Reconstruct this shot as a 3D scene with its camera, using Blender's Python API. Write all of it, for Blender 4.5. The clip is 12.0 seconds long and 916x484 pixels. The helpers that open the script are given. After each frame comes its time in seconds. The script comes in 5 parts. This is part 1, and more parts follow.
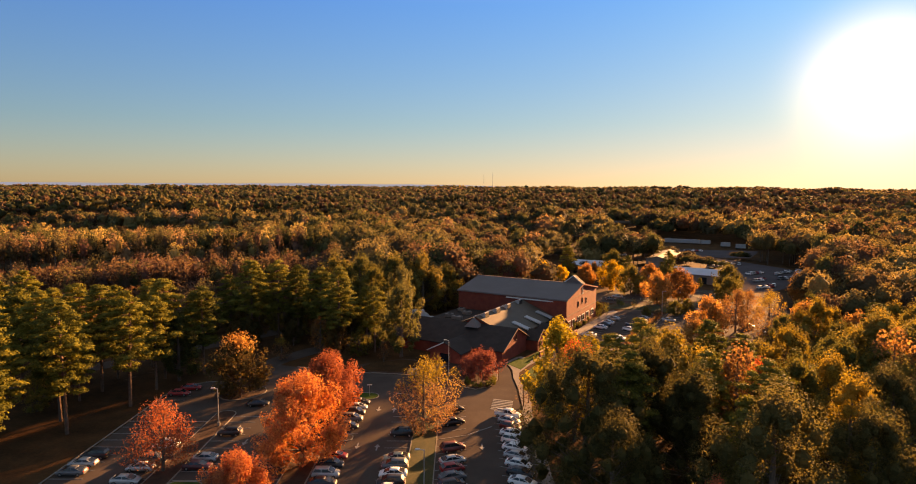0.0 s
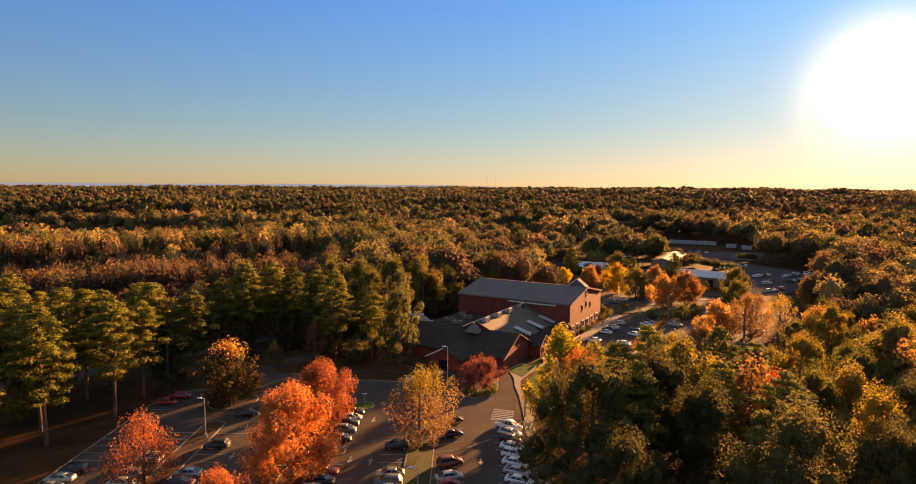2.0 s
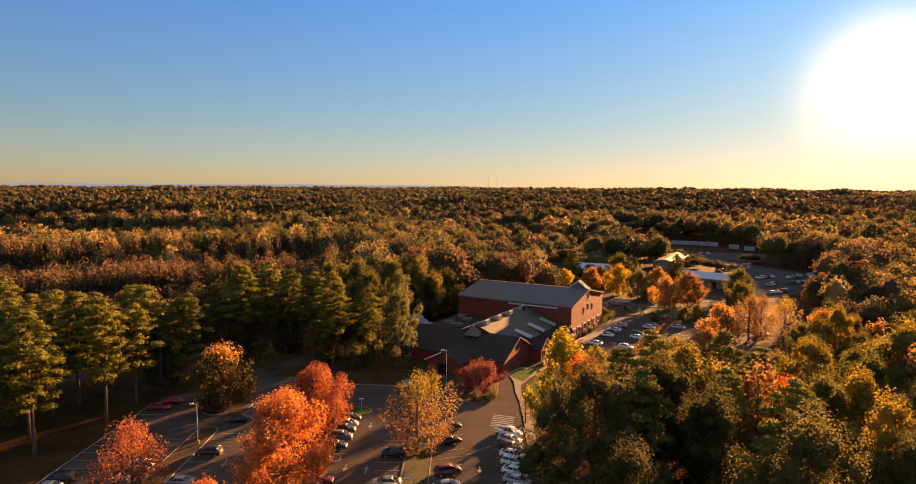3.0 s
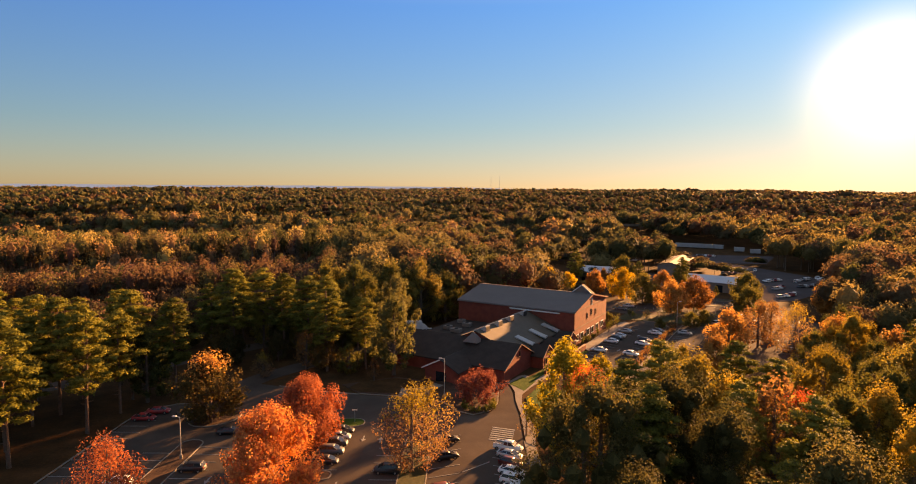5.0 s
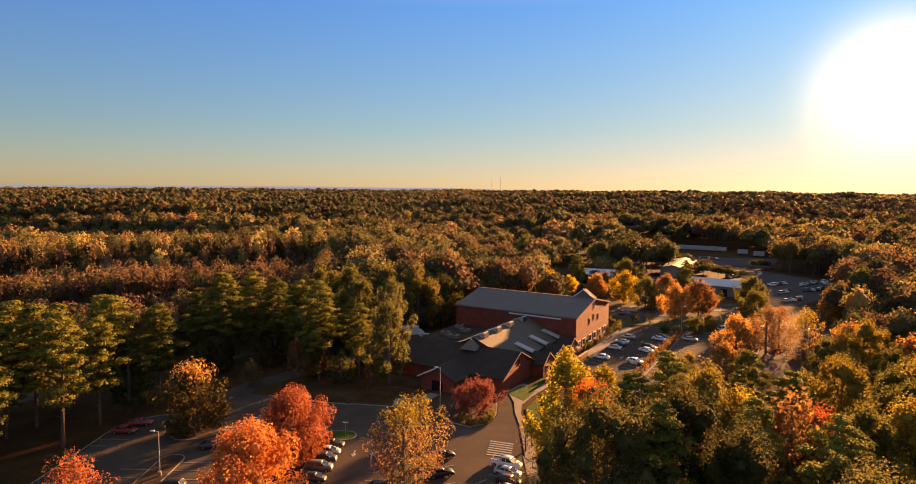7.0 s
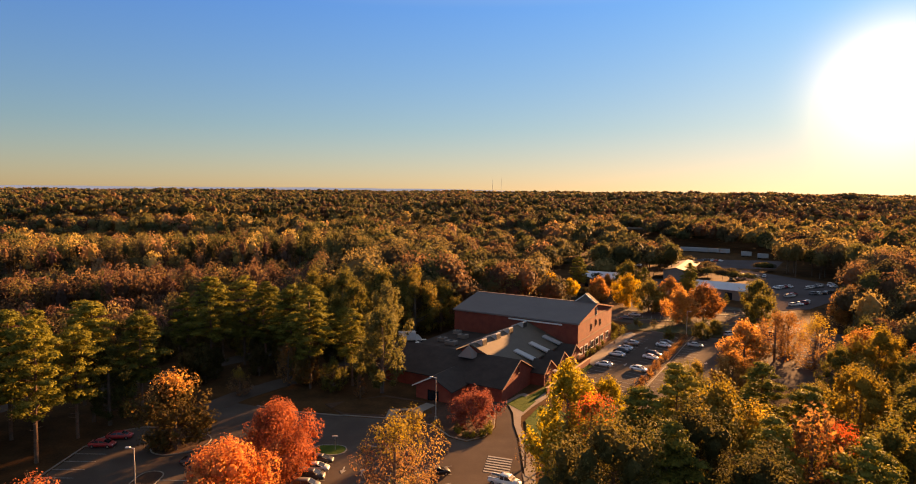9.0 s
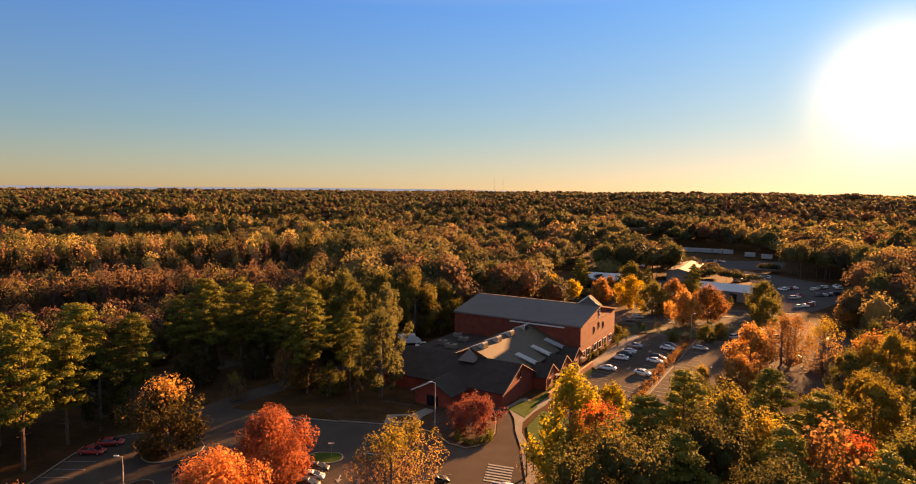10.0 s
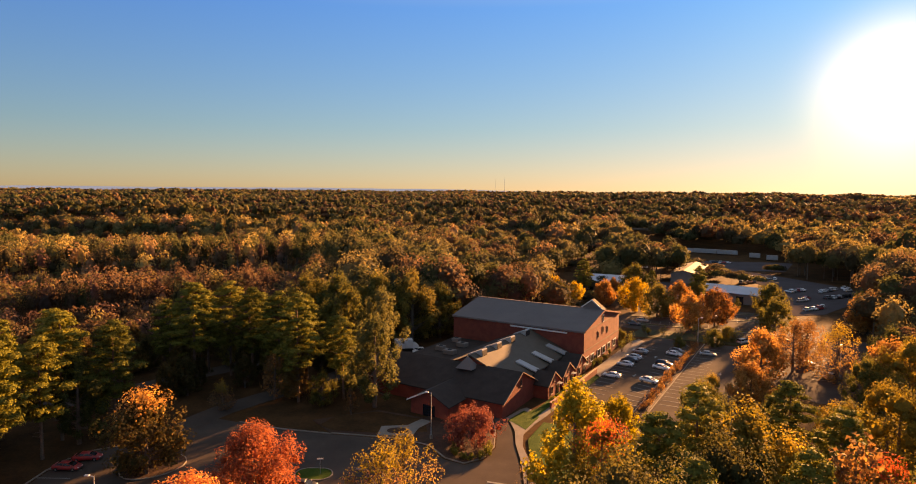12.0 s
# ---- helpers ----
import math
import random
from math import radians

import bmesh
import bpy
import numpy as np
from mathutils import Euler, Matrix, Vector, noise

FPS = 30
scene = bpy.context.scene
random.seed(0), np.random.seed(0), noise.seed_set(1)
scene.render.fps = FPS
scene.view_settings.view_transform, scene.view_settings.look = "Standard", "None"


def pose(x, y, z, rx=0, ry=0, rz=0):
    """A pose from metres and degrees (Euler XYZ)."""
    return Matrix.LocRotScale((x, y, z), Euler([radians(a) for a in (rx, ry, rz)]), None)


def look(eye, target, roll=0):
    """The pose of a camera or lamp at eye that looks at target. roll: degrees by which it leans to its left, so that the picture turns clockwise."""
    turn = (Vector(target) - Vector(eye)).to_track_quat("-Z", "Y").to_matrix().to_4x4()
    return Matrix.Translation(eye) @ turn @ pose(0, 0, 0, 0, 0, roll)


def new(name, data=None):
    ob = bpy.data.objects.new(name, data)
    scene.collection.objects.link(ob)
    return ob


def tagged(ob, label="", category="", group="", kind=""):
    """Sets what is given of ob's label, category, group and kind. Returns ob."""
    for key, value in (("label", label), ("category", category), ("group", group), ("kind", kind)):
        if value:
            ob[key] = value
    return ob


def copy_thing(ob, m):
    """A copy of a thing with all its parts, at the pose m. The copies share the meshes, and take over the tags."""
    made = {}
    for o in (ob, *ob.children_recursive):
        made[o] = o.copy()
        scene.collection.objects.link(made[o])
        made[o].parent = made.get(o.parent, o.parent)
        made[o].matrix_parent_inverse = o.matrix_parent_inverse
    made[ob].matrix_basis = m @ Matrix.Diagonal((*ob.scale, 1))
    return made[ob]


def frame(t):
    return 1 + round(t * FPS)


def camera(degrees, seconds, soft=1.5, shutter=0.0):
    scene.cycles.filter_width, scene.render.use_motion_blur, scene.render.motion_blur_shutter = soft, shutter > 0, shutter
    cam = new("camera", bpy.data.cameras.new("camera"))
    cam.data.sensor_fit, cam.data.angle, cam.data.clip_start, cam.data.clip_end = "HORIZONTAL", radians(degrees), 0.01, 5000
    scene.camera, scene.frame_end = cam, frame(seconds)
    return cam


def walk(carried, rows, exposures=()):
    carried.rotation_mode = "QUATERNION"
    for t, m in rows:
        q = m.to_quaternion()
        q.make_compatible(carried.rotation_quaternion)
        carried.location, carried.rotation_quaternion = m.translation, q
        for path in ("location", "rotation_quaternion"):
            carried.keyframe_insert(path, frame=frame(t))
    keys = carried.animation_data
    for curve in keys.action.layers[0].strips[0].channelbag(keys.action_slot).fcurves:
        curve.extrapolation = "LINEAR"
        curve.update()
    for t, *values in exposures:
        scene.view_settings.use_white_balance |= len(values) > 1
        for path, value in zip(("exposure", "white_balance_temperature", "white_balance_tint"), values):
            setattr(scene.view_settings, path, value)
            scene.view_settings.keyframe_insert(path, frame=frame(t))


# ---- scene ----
cam = camera(74.0, 12.0, soft=1.0)
PATH = [
    (0, 0.0, 0.0, 45.0, -0.0, -5.174, 0.2),
    (0.5, 0.24, 1.32, 45.01, 0.09, -5.167, 0.2),
    (1, 0.47, 2.64, 45.02, 0.172, -5.155, 0.202),
    (1.5, 0.71, 3.98, 45.03, 0.247, -5.14, 0.208),
    (2, 0.93, 5.32, 45.04, 0.315, -5.122, 0.215),
    (2.5, 1.16, 6.68, 45.05, 0.378, -5.1, 0.225),
    (3, 1.38, 8.04, 45.06, 0.435, -5.076, 0.236),
    (5, 2.23, 13.57, 45.1, 0.686, -4.964, 0.291),
    (5.5, 2.43, 14.98, 45.11, 0.685, -4.934, 0.306),
    (6, 2.63, 16.4, 45.12, 0.727, -4.904, 0.321),
    (6.5, 2.82, 17.82, 45.13, 0.729, -4.876, 0.335),
    (7, 3.02, 19.25, 45.13, 0.763, -4.848, 0.349),
    (9, 3.75, 25.07, 45.17, 0.834, -4.76, 0.391),
    (9.5, 3.92, 26.55, 45.17, 0.888, -4.746, 0.397),
    (10, 4.09, 28.04, 45.18, 1.005, -4.736, 0.4),
    (10.5, 4.26, 29.53, 45.19, 1.048, -4.73, 0.401),
    (11, 4.42, 31.04, 45.2, 1.106, -4.729, 0.398),
    (11.5, 4.58, 32.55, 45.2, 1.118, -4.734, 0.392),
    (12, 4.74, 34.07, 45.21, 1.146, -4.744, 0.382),
]
walk(cam, [(t, pose(x, y, z, 0, 0, yaw) @ pose(0, 0, 0, 90 + pitch, 0, 0) @ pose(0, 0, 0, 0, 0, roll)) for t, x, y, z, yaw, pitch, roll in PATH], exposures=[(0.0, 2.55, 13500, 27), (12.0, 2.55, 13500, 27)])

# ---- world, sun ----
SUN_AZ, SUN_EL = 36.5, 9.2
sun_dir = Vector((math.sin(radians(SUN_AZ)) * math.cos(radians(SUN_EL)), math.cos(radians(SUN_AZ)) * math.cos(radians(SUN_EL)), math.sin(radians(SUN_EL))))

GLOW_DIR = Vector((math.sin(radians(34.4)) * math.cos(radians(7.8)), math.cos(radians(34.4)) * math.cos(radians(7.8)), math.sin(radians(7.8))))


def ramp_node(nt, stops):
    node = nt.nodes.new("ShaderNodeValToRGB")
    el = node.color_ramp.elements
    while len(el) < len(stops):
        el.new(0.5)
    for e, (p, c) in zip(el, stops):
        e.position, e.color = p, (*c, 1)
    return node


def build_world():
    world = bpy.data.worlds.new("autumn_sky")
    scene.world = world
    world.use_nodes = True
    nt = world.node_tree
    nt.nodes.clear()
    out = nt.nodes.new("ShaderNodeOutputWorld")
    bg = nt.nodes.new("ShaderNodeBackground")
    sky = nt.nodes.new("ShaderNodeTexSky")
    sky.sky_type, sky.sun_disc = "NISHITA", False
    sky.sun_elevation, sky.sun_rotation = radians(SUN_EL), radians(SUN_AZ)
    sky.air_density, sky.dust_density, sky.ozone_density = 1.0, 0.25, 4.0
    bg.inputs["Strength"].default_value = 0.042
    tint = nt.nodes.new("ShaderNodeVectorMath")
    tint.operation = "MULTIPLY"
    # a clear blue above, a warm haze along the horizon
    at = nt.nodes.new("ShaderNodeTexCoord")
    sep = nt.nodes.new("ShaderNodeSeparateXYZ")
    nt.links.new(at.outputs["Generated"], sep.inputs[0])
    # overhead, out of view, the sky is brightened to lift the shade
    haze = ramp_node(nt, [(0.0, (0.73, 0.775, 0.87)), (0.10, (0.44, 0.77, 1.13)), (0.28, (0.16, 0.775, 1.70)), (0.5, (1.9, 1.7, 1.75)), (1.0, (2.9, 2.25, 2.1))])
    nt.links.new(sep.outputs["Z"], haze.inputs["Fac"])
    nt.links.new(haze.outputs[0], tint.inputs[1])
    # the sky's brightness levels off towards the sun
    lim = nt.nodes.new("ShaderNodeVectorMath")
    lim.operation = "ADD"
    lim.inputs[1].default_value = (7.0, 7.0, 7.0)
    nt.links.new(sky.outputs[0], lim.inputs[0])
    soft = nt.nodes.new("ShaderNodeVectorMath")
    soft.operation = "DIVIDE"
    nt.links.new(sky.outputs[0], soft.inputs[0])
    nt.links.new(lim.outputs[0], soft.inputs[1])
    gain = nt.nodes.new("ShaderNodeVectorMath")
    gain.operation = "SCALE"
    gain.inputs["Scale"].default_value = 8.0
    nt.links.new(soft.outputs[0], gain.inputs[0])
    nt.links.new(gain.outputs[0], tint.inputs[0])
    nt.links.new(tint.outputs[0], bg.inputs["Color"])
    # the bright aureole of the low sun
    co = nt.nodes.new("ShaderNodeTexCoord")
    nrm = nt.nodes.new("ShaderNodeVectorMath")
    nrm.operation = "NORMALIZE"
    nt.links.new(co.outputs["Generated"], nrm.inputs[0])
    dot = nt.nodes.new("ShaderNodeVectorMath")
    dot.operation = "DOT_PRODUCT"
    dot.inputs[1].default_value = GLOW_DIR
    nt.links.new(nrm.outputs[0], dot.inputs[0])
    ramp = nt.nodes.new("ShaderNodeMapRange")
    ramp.inputs["From Min"].default_value, ramp.inputs["From Max"].default_value = math.cos(radians(13.0)), 1.0
    ramp.clamp = True
    nt.links.new(dot.outputs["Value"], ramp.inputs["Value"])
    power = nt.nodes.new("ShaderNodeMath")
    power.operation = "POWER"
    power.inputs[1].default_value = 9.0
    nt.links.new(ramp.outputs["Result"], power.inputs[0])
    glow = nt.nodes.new("ShaderNodeBackground")
    glow.inputs["Color"].default_value = (1.0, 0.86, 0.55, 1)
    mul = nt.nodes.new("ShaderNodeMath")
    mul.operation = "MULTIPLY"
    mul.inputs[1].default_value = 0.26
    nt.links.new(power.outputs[0], mul.inputs[0])
    nt.links.new(mul.outputs[0], glow.inputs["Strength"])
    add = nt.nodes.new("ShaderNodeAddShader")
    nt.links.new(bg.outputs[0], add.inputs[0])
    nt.links.new(glow.outputs[0], add.inputs[1])
    nt.links.new(add.outputs[0], out.inputs["Surface"])


build_world()
sun_data = bpy.data.lights.new("sun", "SUN")
sun_data.energy, sun_data.angle, sun_data.color = 5.0, radians(1.2), (1.0, 0.64, 0.37)
sun = new("sun", sun_data)
sun.matrix_world = look(sun_dir * 300, (0, 0, 0))


# ---- materials ----
def noise_node(nt, scale, detail=4.0, rough=0.6, vector=None):
    node = nt.nodes.new("ShaderNodeTexNoise")
    node.inputs["Scale"].default_value, node.inputs["Detail"].default_value, node.inputs["Roughness"].default_value = scale, detail, rough
    if vector is not None:
        nt.links.new(vector, node.inputs["Vector"])
    return node


def surface(name, stops, scale=0.4, fine=6.0, rough=0.8, bump=0.3, metal=0.0, mix=0.35, spec=0.3):
    """A surface whose colour wanders between stops at a large and a fine scale, with a fine bump."""
    m = bpy.data.materials.new(name)
    m.use_nodes = True
    nt = m.node_tree
    b = nt.nodes["Principled BSDF"]
    geo = nt.nodes.new("ShaderNodeNewGeometry")
    co = geo.outputs["Position"]
    n1, n2 = noise_node(nt, scale, 5, 0.6, co), noise_node(nt, fine, 3, 0.7, co)
    blend = nt.nodes.new("ShaderNodeMix")
    blend.inputs["Factor"].default_value = mix
    nt.links.new(n1.outputs["Fac"], blend.inputs["A"])
    nt.links.new(n2.outputs["Fac"], blend.inputs["B"])
    r = ramp_node(nt, stops)
    nt.links.new(blend.outputs["Result"], r.inputs["Fac"])
    nt.links.new(r.outputs["Color"], b.inputs["Base Color"])
    b.inputs["Roughness"].default_value, b.inputs["Metallic"].default_value = rough, metal
    b.inputs["Specular IOR Level"].default_value = spec
    if bump:
        bn = nt.nodes.new("ShaderNodeBump")
        bn.inputs["Strength"].default_value, bn.inputs["Distance"].default_value = bump, 0.05
        nt.links.new(n2.outputs["Fac"], bn.inputs["Height"])
        nt.links.new(bn.outputs["Normal"], b.inputs["Normal"])
    return m


def plain(name, colour, rough=0.5, metal=0.0, coat=0.0):
    m = bpy.data.materials.new(name)
    m.use_nodes = True
    b = m.node_tree.nodes["Principled BSDF"]
    b.inputs["Base Color"].default_value = (*colour, 1)
    b.inputs["Roughness"].default_value, b.inputs["Metallic"].default_value, b.inputs["Coat Weight"].default_value = rough, metal, coat
    return m


def foliage(name, stops, thin=0.4, patch=0.0):
    """Leaves: colour varies from leaf to leaf and from tree to tree; thin leaves let light through."""
    m = bpy.data.materials.new(name)
    m.use_nodes = True
    nt = m.node_tree
    b = nt.nodes["Principled BSDF"]
    geo = nt.nodes.new("ShaderNodeNewGeometry")
    if patch:
        tone = nt.nodes.new("ShaderNodeAttribute")
        tone.attribute_name = "tone"
        tree = tone.outputs["Fac"]
    else:
        tree = nt.nodes.new("ShaderNodeObjectInfo").outputs["Random"]
    blend = nt.nodes.new("ShaderNodeMix")
    blend.inputs["Factor"].default_value = 0.3 if patch else 0.45
    nt.links.new(tree, blend.inputs["A"])
    nt.links.new(geo.outputs["Random Per Island"], blend.inputs["B"])
    r = ramp_node(nt, stops)
    nt.links.new(blend.outputs["Result"], r.inputs["Fac"])
    nt.links.new(r.outputs["Color"], b.inputs["Base Color"])
    b.inputs["Roughness"].default_value = 0.8
    b.inputs["Specular IOR Level"].default_value = 0.08
    tl = nt.nodes.new("ShaderNodeBsdfTranslucent")
    nt.links.new(r.outputs["Color"], tl.inputs["Color"])
    if patch:
        # small leaf clumps in relief
        bn = nt.nodes.new("ShaderNodeBump")
        bn.inputs["Strength"].default_value, bn.inputs["Distance"].default_value = 0.8, 0.7
        nt.links.new(noise_node(nt, 1.1, 3, 0.65, geo.outputs["Position"]).outputs["Fac"], bn.inputs["Height"])
        nt.links.new(bn.outputs["Normal"], b.inputs["Normal"])
        nt.links.new(bn.outputs["Normal"], tl.inputs["Normal"])
    mixer = nt.nodes.new("ShaderNodeMixShader")
    mixer.inputs["Fac"].default_value = thin
    nt.links.new(b.outputs[0], mixer.inputs[1])
    nt.links.new(tl.outputs[0], mixer.inputs[2])
    nt.links.new(mixer.outputs[0], nt.nodes["Material Output"].inputs["Surface"])
    return m


M = {}
M["litter"] = surface("forest_floor", [(0.3, (0.028, 0.016, 0.009)), (0.5, (0.07, 0.035, 0.016)), (0.7, (0.12, 0.055, 0.024))], 0.15, 2.0, 0.95, 0.6, spec=0.02)
M["asphalt"] = surface("asphalt", [(0.3, (0.056, 0.042, 0.035)), (0.55, (0.082, 0.063, 0.052)), (0.75, (0.12, 0.093, 0.076))], 0.12, 9.0, 0.95, 0.25, spec=0.02)
# far lots: haze and shade put into a mauve-grey asphalt colour
M["far_asphalt"] = surface("far_asphalt", [(0.3, (0.072, 0.0612, 0.0612)), (0.55, (0.0945, 0.081, 0.081)), (0.75, (0.122, 0.106, 0.104))], 0.08, 6.0, 1.0, 0.2, spec=0.0)
M["shed_wall"] = surface("shed_wall", [(0.3, (0.15, 0.115, 0.095)), (0.7, (0.23, 0.18, 0.15))], 0.4, 5.0, 0.85, 0.15)
M["leafy_grass"] = surface("leaf_strewn_grass", [(0.3, (0.0211, 0.027, 0.0066)), (0.5, (0.0403, 0.0413, 0.0108)), (0.7, (0.0682, 0.0495, 0.0144))], 0.9, 9.0, 0.95, 0.8)
M["kerb"] = surface("kerb_concrete", [(0.3, (0.165, 0.146, 0.124)), (0.7, (0.27, 0.24, 0.203))], 0.6, 8.0, 0.95, 0.2, spec=0.05)
M["walk"] = surface("pavement_concrete", [(0.3, (0.173, 0.148, 0.122)), (0.7, (0.259, 0.223, 0.187))], 0.5, 8.0, 0.95, 0.2, spec=0.05)
M["grass"] = surface("lawn", [(0.3, (0.0208, 0.0446, 0.008)), (0.5, (0.04, 0.0756, 0.0128)), (0.75, (0.072, 0.09, 0.0208))], 0.5, 14.0, 0.95, 0.8, spec=0.05)
M["mulch"] = surface("mulch", [(0.3, (0.031, 0.0136, 0.00744)), (0.7, (0.0868, 0.0372, 0.0186))], 0.8, 10.0, 0.95, 0.7)
M["paint"] = surface("road_paint", [(0.3, (0.14, 0.134, 0.124)), (0.7, (0.268, 0.261, 0.245))], 1.5, 12.0, 0.7, 0.1)
M["brick"] = surface("brick_wall", [(0.3, (0.146, 0.0262, 0.0165)), (0.5, (0.213, 0.04, 0.0234)), (0.7, (0.265, 0.0585, 0.0344))], 0.6, 7.0, 0.85, 0.25)
M["brick_dark"] = surface("dark_brick", [(0.3, (0.13, 0.05, 0.035)), (0.7, (0.2, 0.08, 0.055))], 0.6, 7.0, 0.85, 0.25)
M["brick_light"] = surface("pale_brick", [(0.3, (0.288, 0.144, 0.096)), (0.7, (0.384, 0.216, 0.144))], 0.6, 7.0, 0.85, 0.25)
M["roof_metal"] = surface("grey_roof", [(0.3, (0.126, 0.1, 0.091)), (0.7, (0.172, 0.139, 0.125))], 0.15, 4.0, 0.75, 0.1)
M["shingle"] = surface("dark_shingle", [(0.3, (0.0233, 0.0156, 0.0125)), (0.7, (0.0517, 0.0347, 0.0272))], 0.5, 9.0, 0.9, 0.4)
# tan of the sheds, and the painted sunlit tone of the wing's slope
M["tan_or_lit_roof"] = surface("tan_or_lit_roof", [(0.3, (0.0662, 0.0473, 0.032)), (0.7, (0.0992, 0.0722, 0.0491))], 0.5, 6.0, 0.7, 0.2)
M["trim"] = surface("white_trim", [(0.3, (0.527, 0.51, 0.476)), (0.7, (0.68, 0.663, 0.629))], 0.8, 6.0, 0.6, 0.05)
M["bark"] = surface("bark", [(0.3, (0.06, 0.045, 0.035)), (0.7, (0.17, 0.12, 0.09))], 1.2, 9.0, 0.95, 0.8)
M["pine_bark"] = surface("pine_bark", [(0.3, (0.075, 0.045, 0.032)), (0.7, (0.19, 0.115, 0.08))], 1.2, 7.0, 0.95, 0.8)
M["metal"] = surface("galvanised_steel", [(0.3, (0.4, 0.4, 0.4)), (0.7, (0.6, 0.6, 0.6))], 2.0, 12.0, 0.45, 0.05, 0.7)
M["glass"] = plain("dark_window_glass", (0.012, 0.014, 0.017), 0.18, 0.0, 0.0)
M["tyre"] = plain("tyre_rubber", (0.02, 0.02, 0.02), 0.85)
M["rim"] = plain("alloy", (0.45, 0.45, 0.46), 0.3, 0.9)
M["white_roof"] = surface("white_roof", [(0.3, (0.36, 0.37, 0.39)), (0.7, (0.5, 0.51, 0.53))], 0.1, 3.0, 0.5, 0.05)
M["skylight"] = surface("skylight_panel", [(0.3, (0.252, 0.243, 0.234)), (0.7, (0.36, 0.351, 0.333))], 0.6, 5.0, 0.45, 0.05)
# distance haze painted in: blue-grey base colour plus a faint emission
M["ridge"] = surface("ridge_painted_haze", [(0.3, (0.36, 0.40, 0.47)), (0.7, (0.46, 0.50, 0.57))], 0.004, 0.02, 1.0, 0.0)
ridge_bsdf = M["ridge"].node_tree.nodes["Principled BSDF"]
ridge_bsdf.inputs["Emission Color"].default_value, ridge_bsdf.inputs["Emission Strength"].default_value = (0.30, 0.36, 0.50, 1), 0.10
PINE = [(0.2, (0.0574, 0.0578, 0.0129)), (0.5, (0.0994, 0.0946, 0.0186)), (0.8, (0.155, 0.135, 0.0287))]
SAGE = [(0.2, (0.049, 0.0522, 0.0177)), (0.5, (0.0809, 0.0811, 0.0266)), (0.8, (0.126, 0.109, 0.0406))]
OLIVE = [(0.15, (0.0554, 0.059, 0.0163)), (0.45, (0.101, 0.0886, 0.0232)), (0.7, (0.143, 0.111, 0.0284)), (0.9, (0.202, 0.139, 0.0361))]
GOLD = [(0.2, (0.12, 0.09, 0.02)), (0.5, (0.21, 0.14, 0.026)), (0.8, (0.33, 0.22, 0.045))]
RUSSET = [(0.2, (0.106, 0.0485, 0.0221)), (0.5, (0.178, 0.085, 0.0323)), (0.8, (0.255, 0.132, 0.0467))]
ORANGE = [(0.15, (0.20, 0.06, 0.034)), (0.5, (0.34, 0.10, 0.044)), (0.85, (0.46, 0.20, 0.07))]
PEAR = [(0.2, (0.13, 0.065, 0.04)), (0.5, (0.19, 0.10, 0.045)), (0.8, (0.27, 0.17, 0.055))]
UMBER = [(0.2, (0.0484, 0.0406, 0.0156)), (0.5, (0.078, 0.0562, 0.0203)), (0.8, (0.117, 0.0702, 0.025))]
MOSS = [(0.2, (0.0396, 0.036, 0.0137)), (0.5, (0.0684, 0.059, 0.0209)), (0.8, (0.112, 0.09, 0.0324))]
ROSE = [(0.2, (0.122, 0.0585, 0.0375)), (0.5, (0.194, 0.0819, 0.0488)), (0.8, (0.259, 0.117, 0.0638))]
CRIMSON = [(0.2, (0.10, 0.034, 0.028)), (0.5, (0.155, 0.046, 0.036)), (0.8, (0.22, 0.07, 0.046))]
YELLOW = [(0.2, (0.176, 0.131, 0.018)), (0.5, (0.28, 0.211, 0.03)), (0.8, (0.36, 0.288, 0.055))]
SCARLET = [(0.2, (0.24, 0.075, 0.03)), (0.45, (0.40, 0.07, 0.032)), (0.8, (0.55, 0.075, 0.04))]
RUST = [(0.2, (0.18, 0.0792, 0.029)), (0.5, (0.294, 0.137, 0.0435)), (0.8, (0.389, 0.208, 0.0672))]
AMBER = [(0.2, (0.221, 0.136, 0.0213)), (0.5, (0.357, 0.221, 0.0323)), (0.8, (0.459, 0.315, 0.0553))]
SPECIES = dict(pine=PINE, olive=OLIVE, gold=GOLD, russet=RUSSET, orange=ORANGE, crimson=CRIMSON, pear=PEAR, rust=RUST, yellow=YELLOW, scarlet=SCARLET, amber=AMBER, sage=SAGE, umber=UMBER, rose=ROSE, moss=MOSS)
for key, stops in SPECIES.items():
    # reflectance and transmittance together
    full = [(a, tuple(min(1.42 * v, 0.75) for v in c)) for a, c in stops]
    muted = [(a, tuple((0.9 if key in ("rose", "russet") else 1.25 if key == "amber" else 1.05 if key in ("gold", "rust") else 1.12) * (0.74 * v + 0.26 * sum(c) / 3) for v in c)) for a, c in stops]
    M["leaf_" + key] = foliage("leaves_" + key, full, 0.32 if key == "pine" else 0.45 if key in ("orange", "crimson") else 0.56 if key in ("rust", "amber") else 0.5)
    M["wood_" + key] = foliage("woods_" + key, muted, 0.46, 1.0)


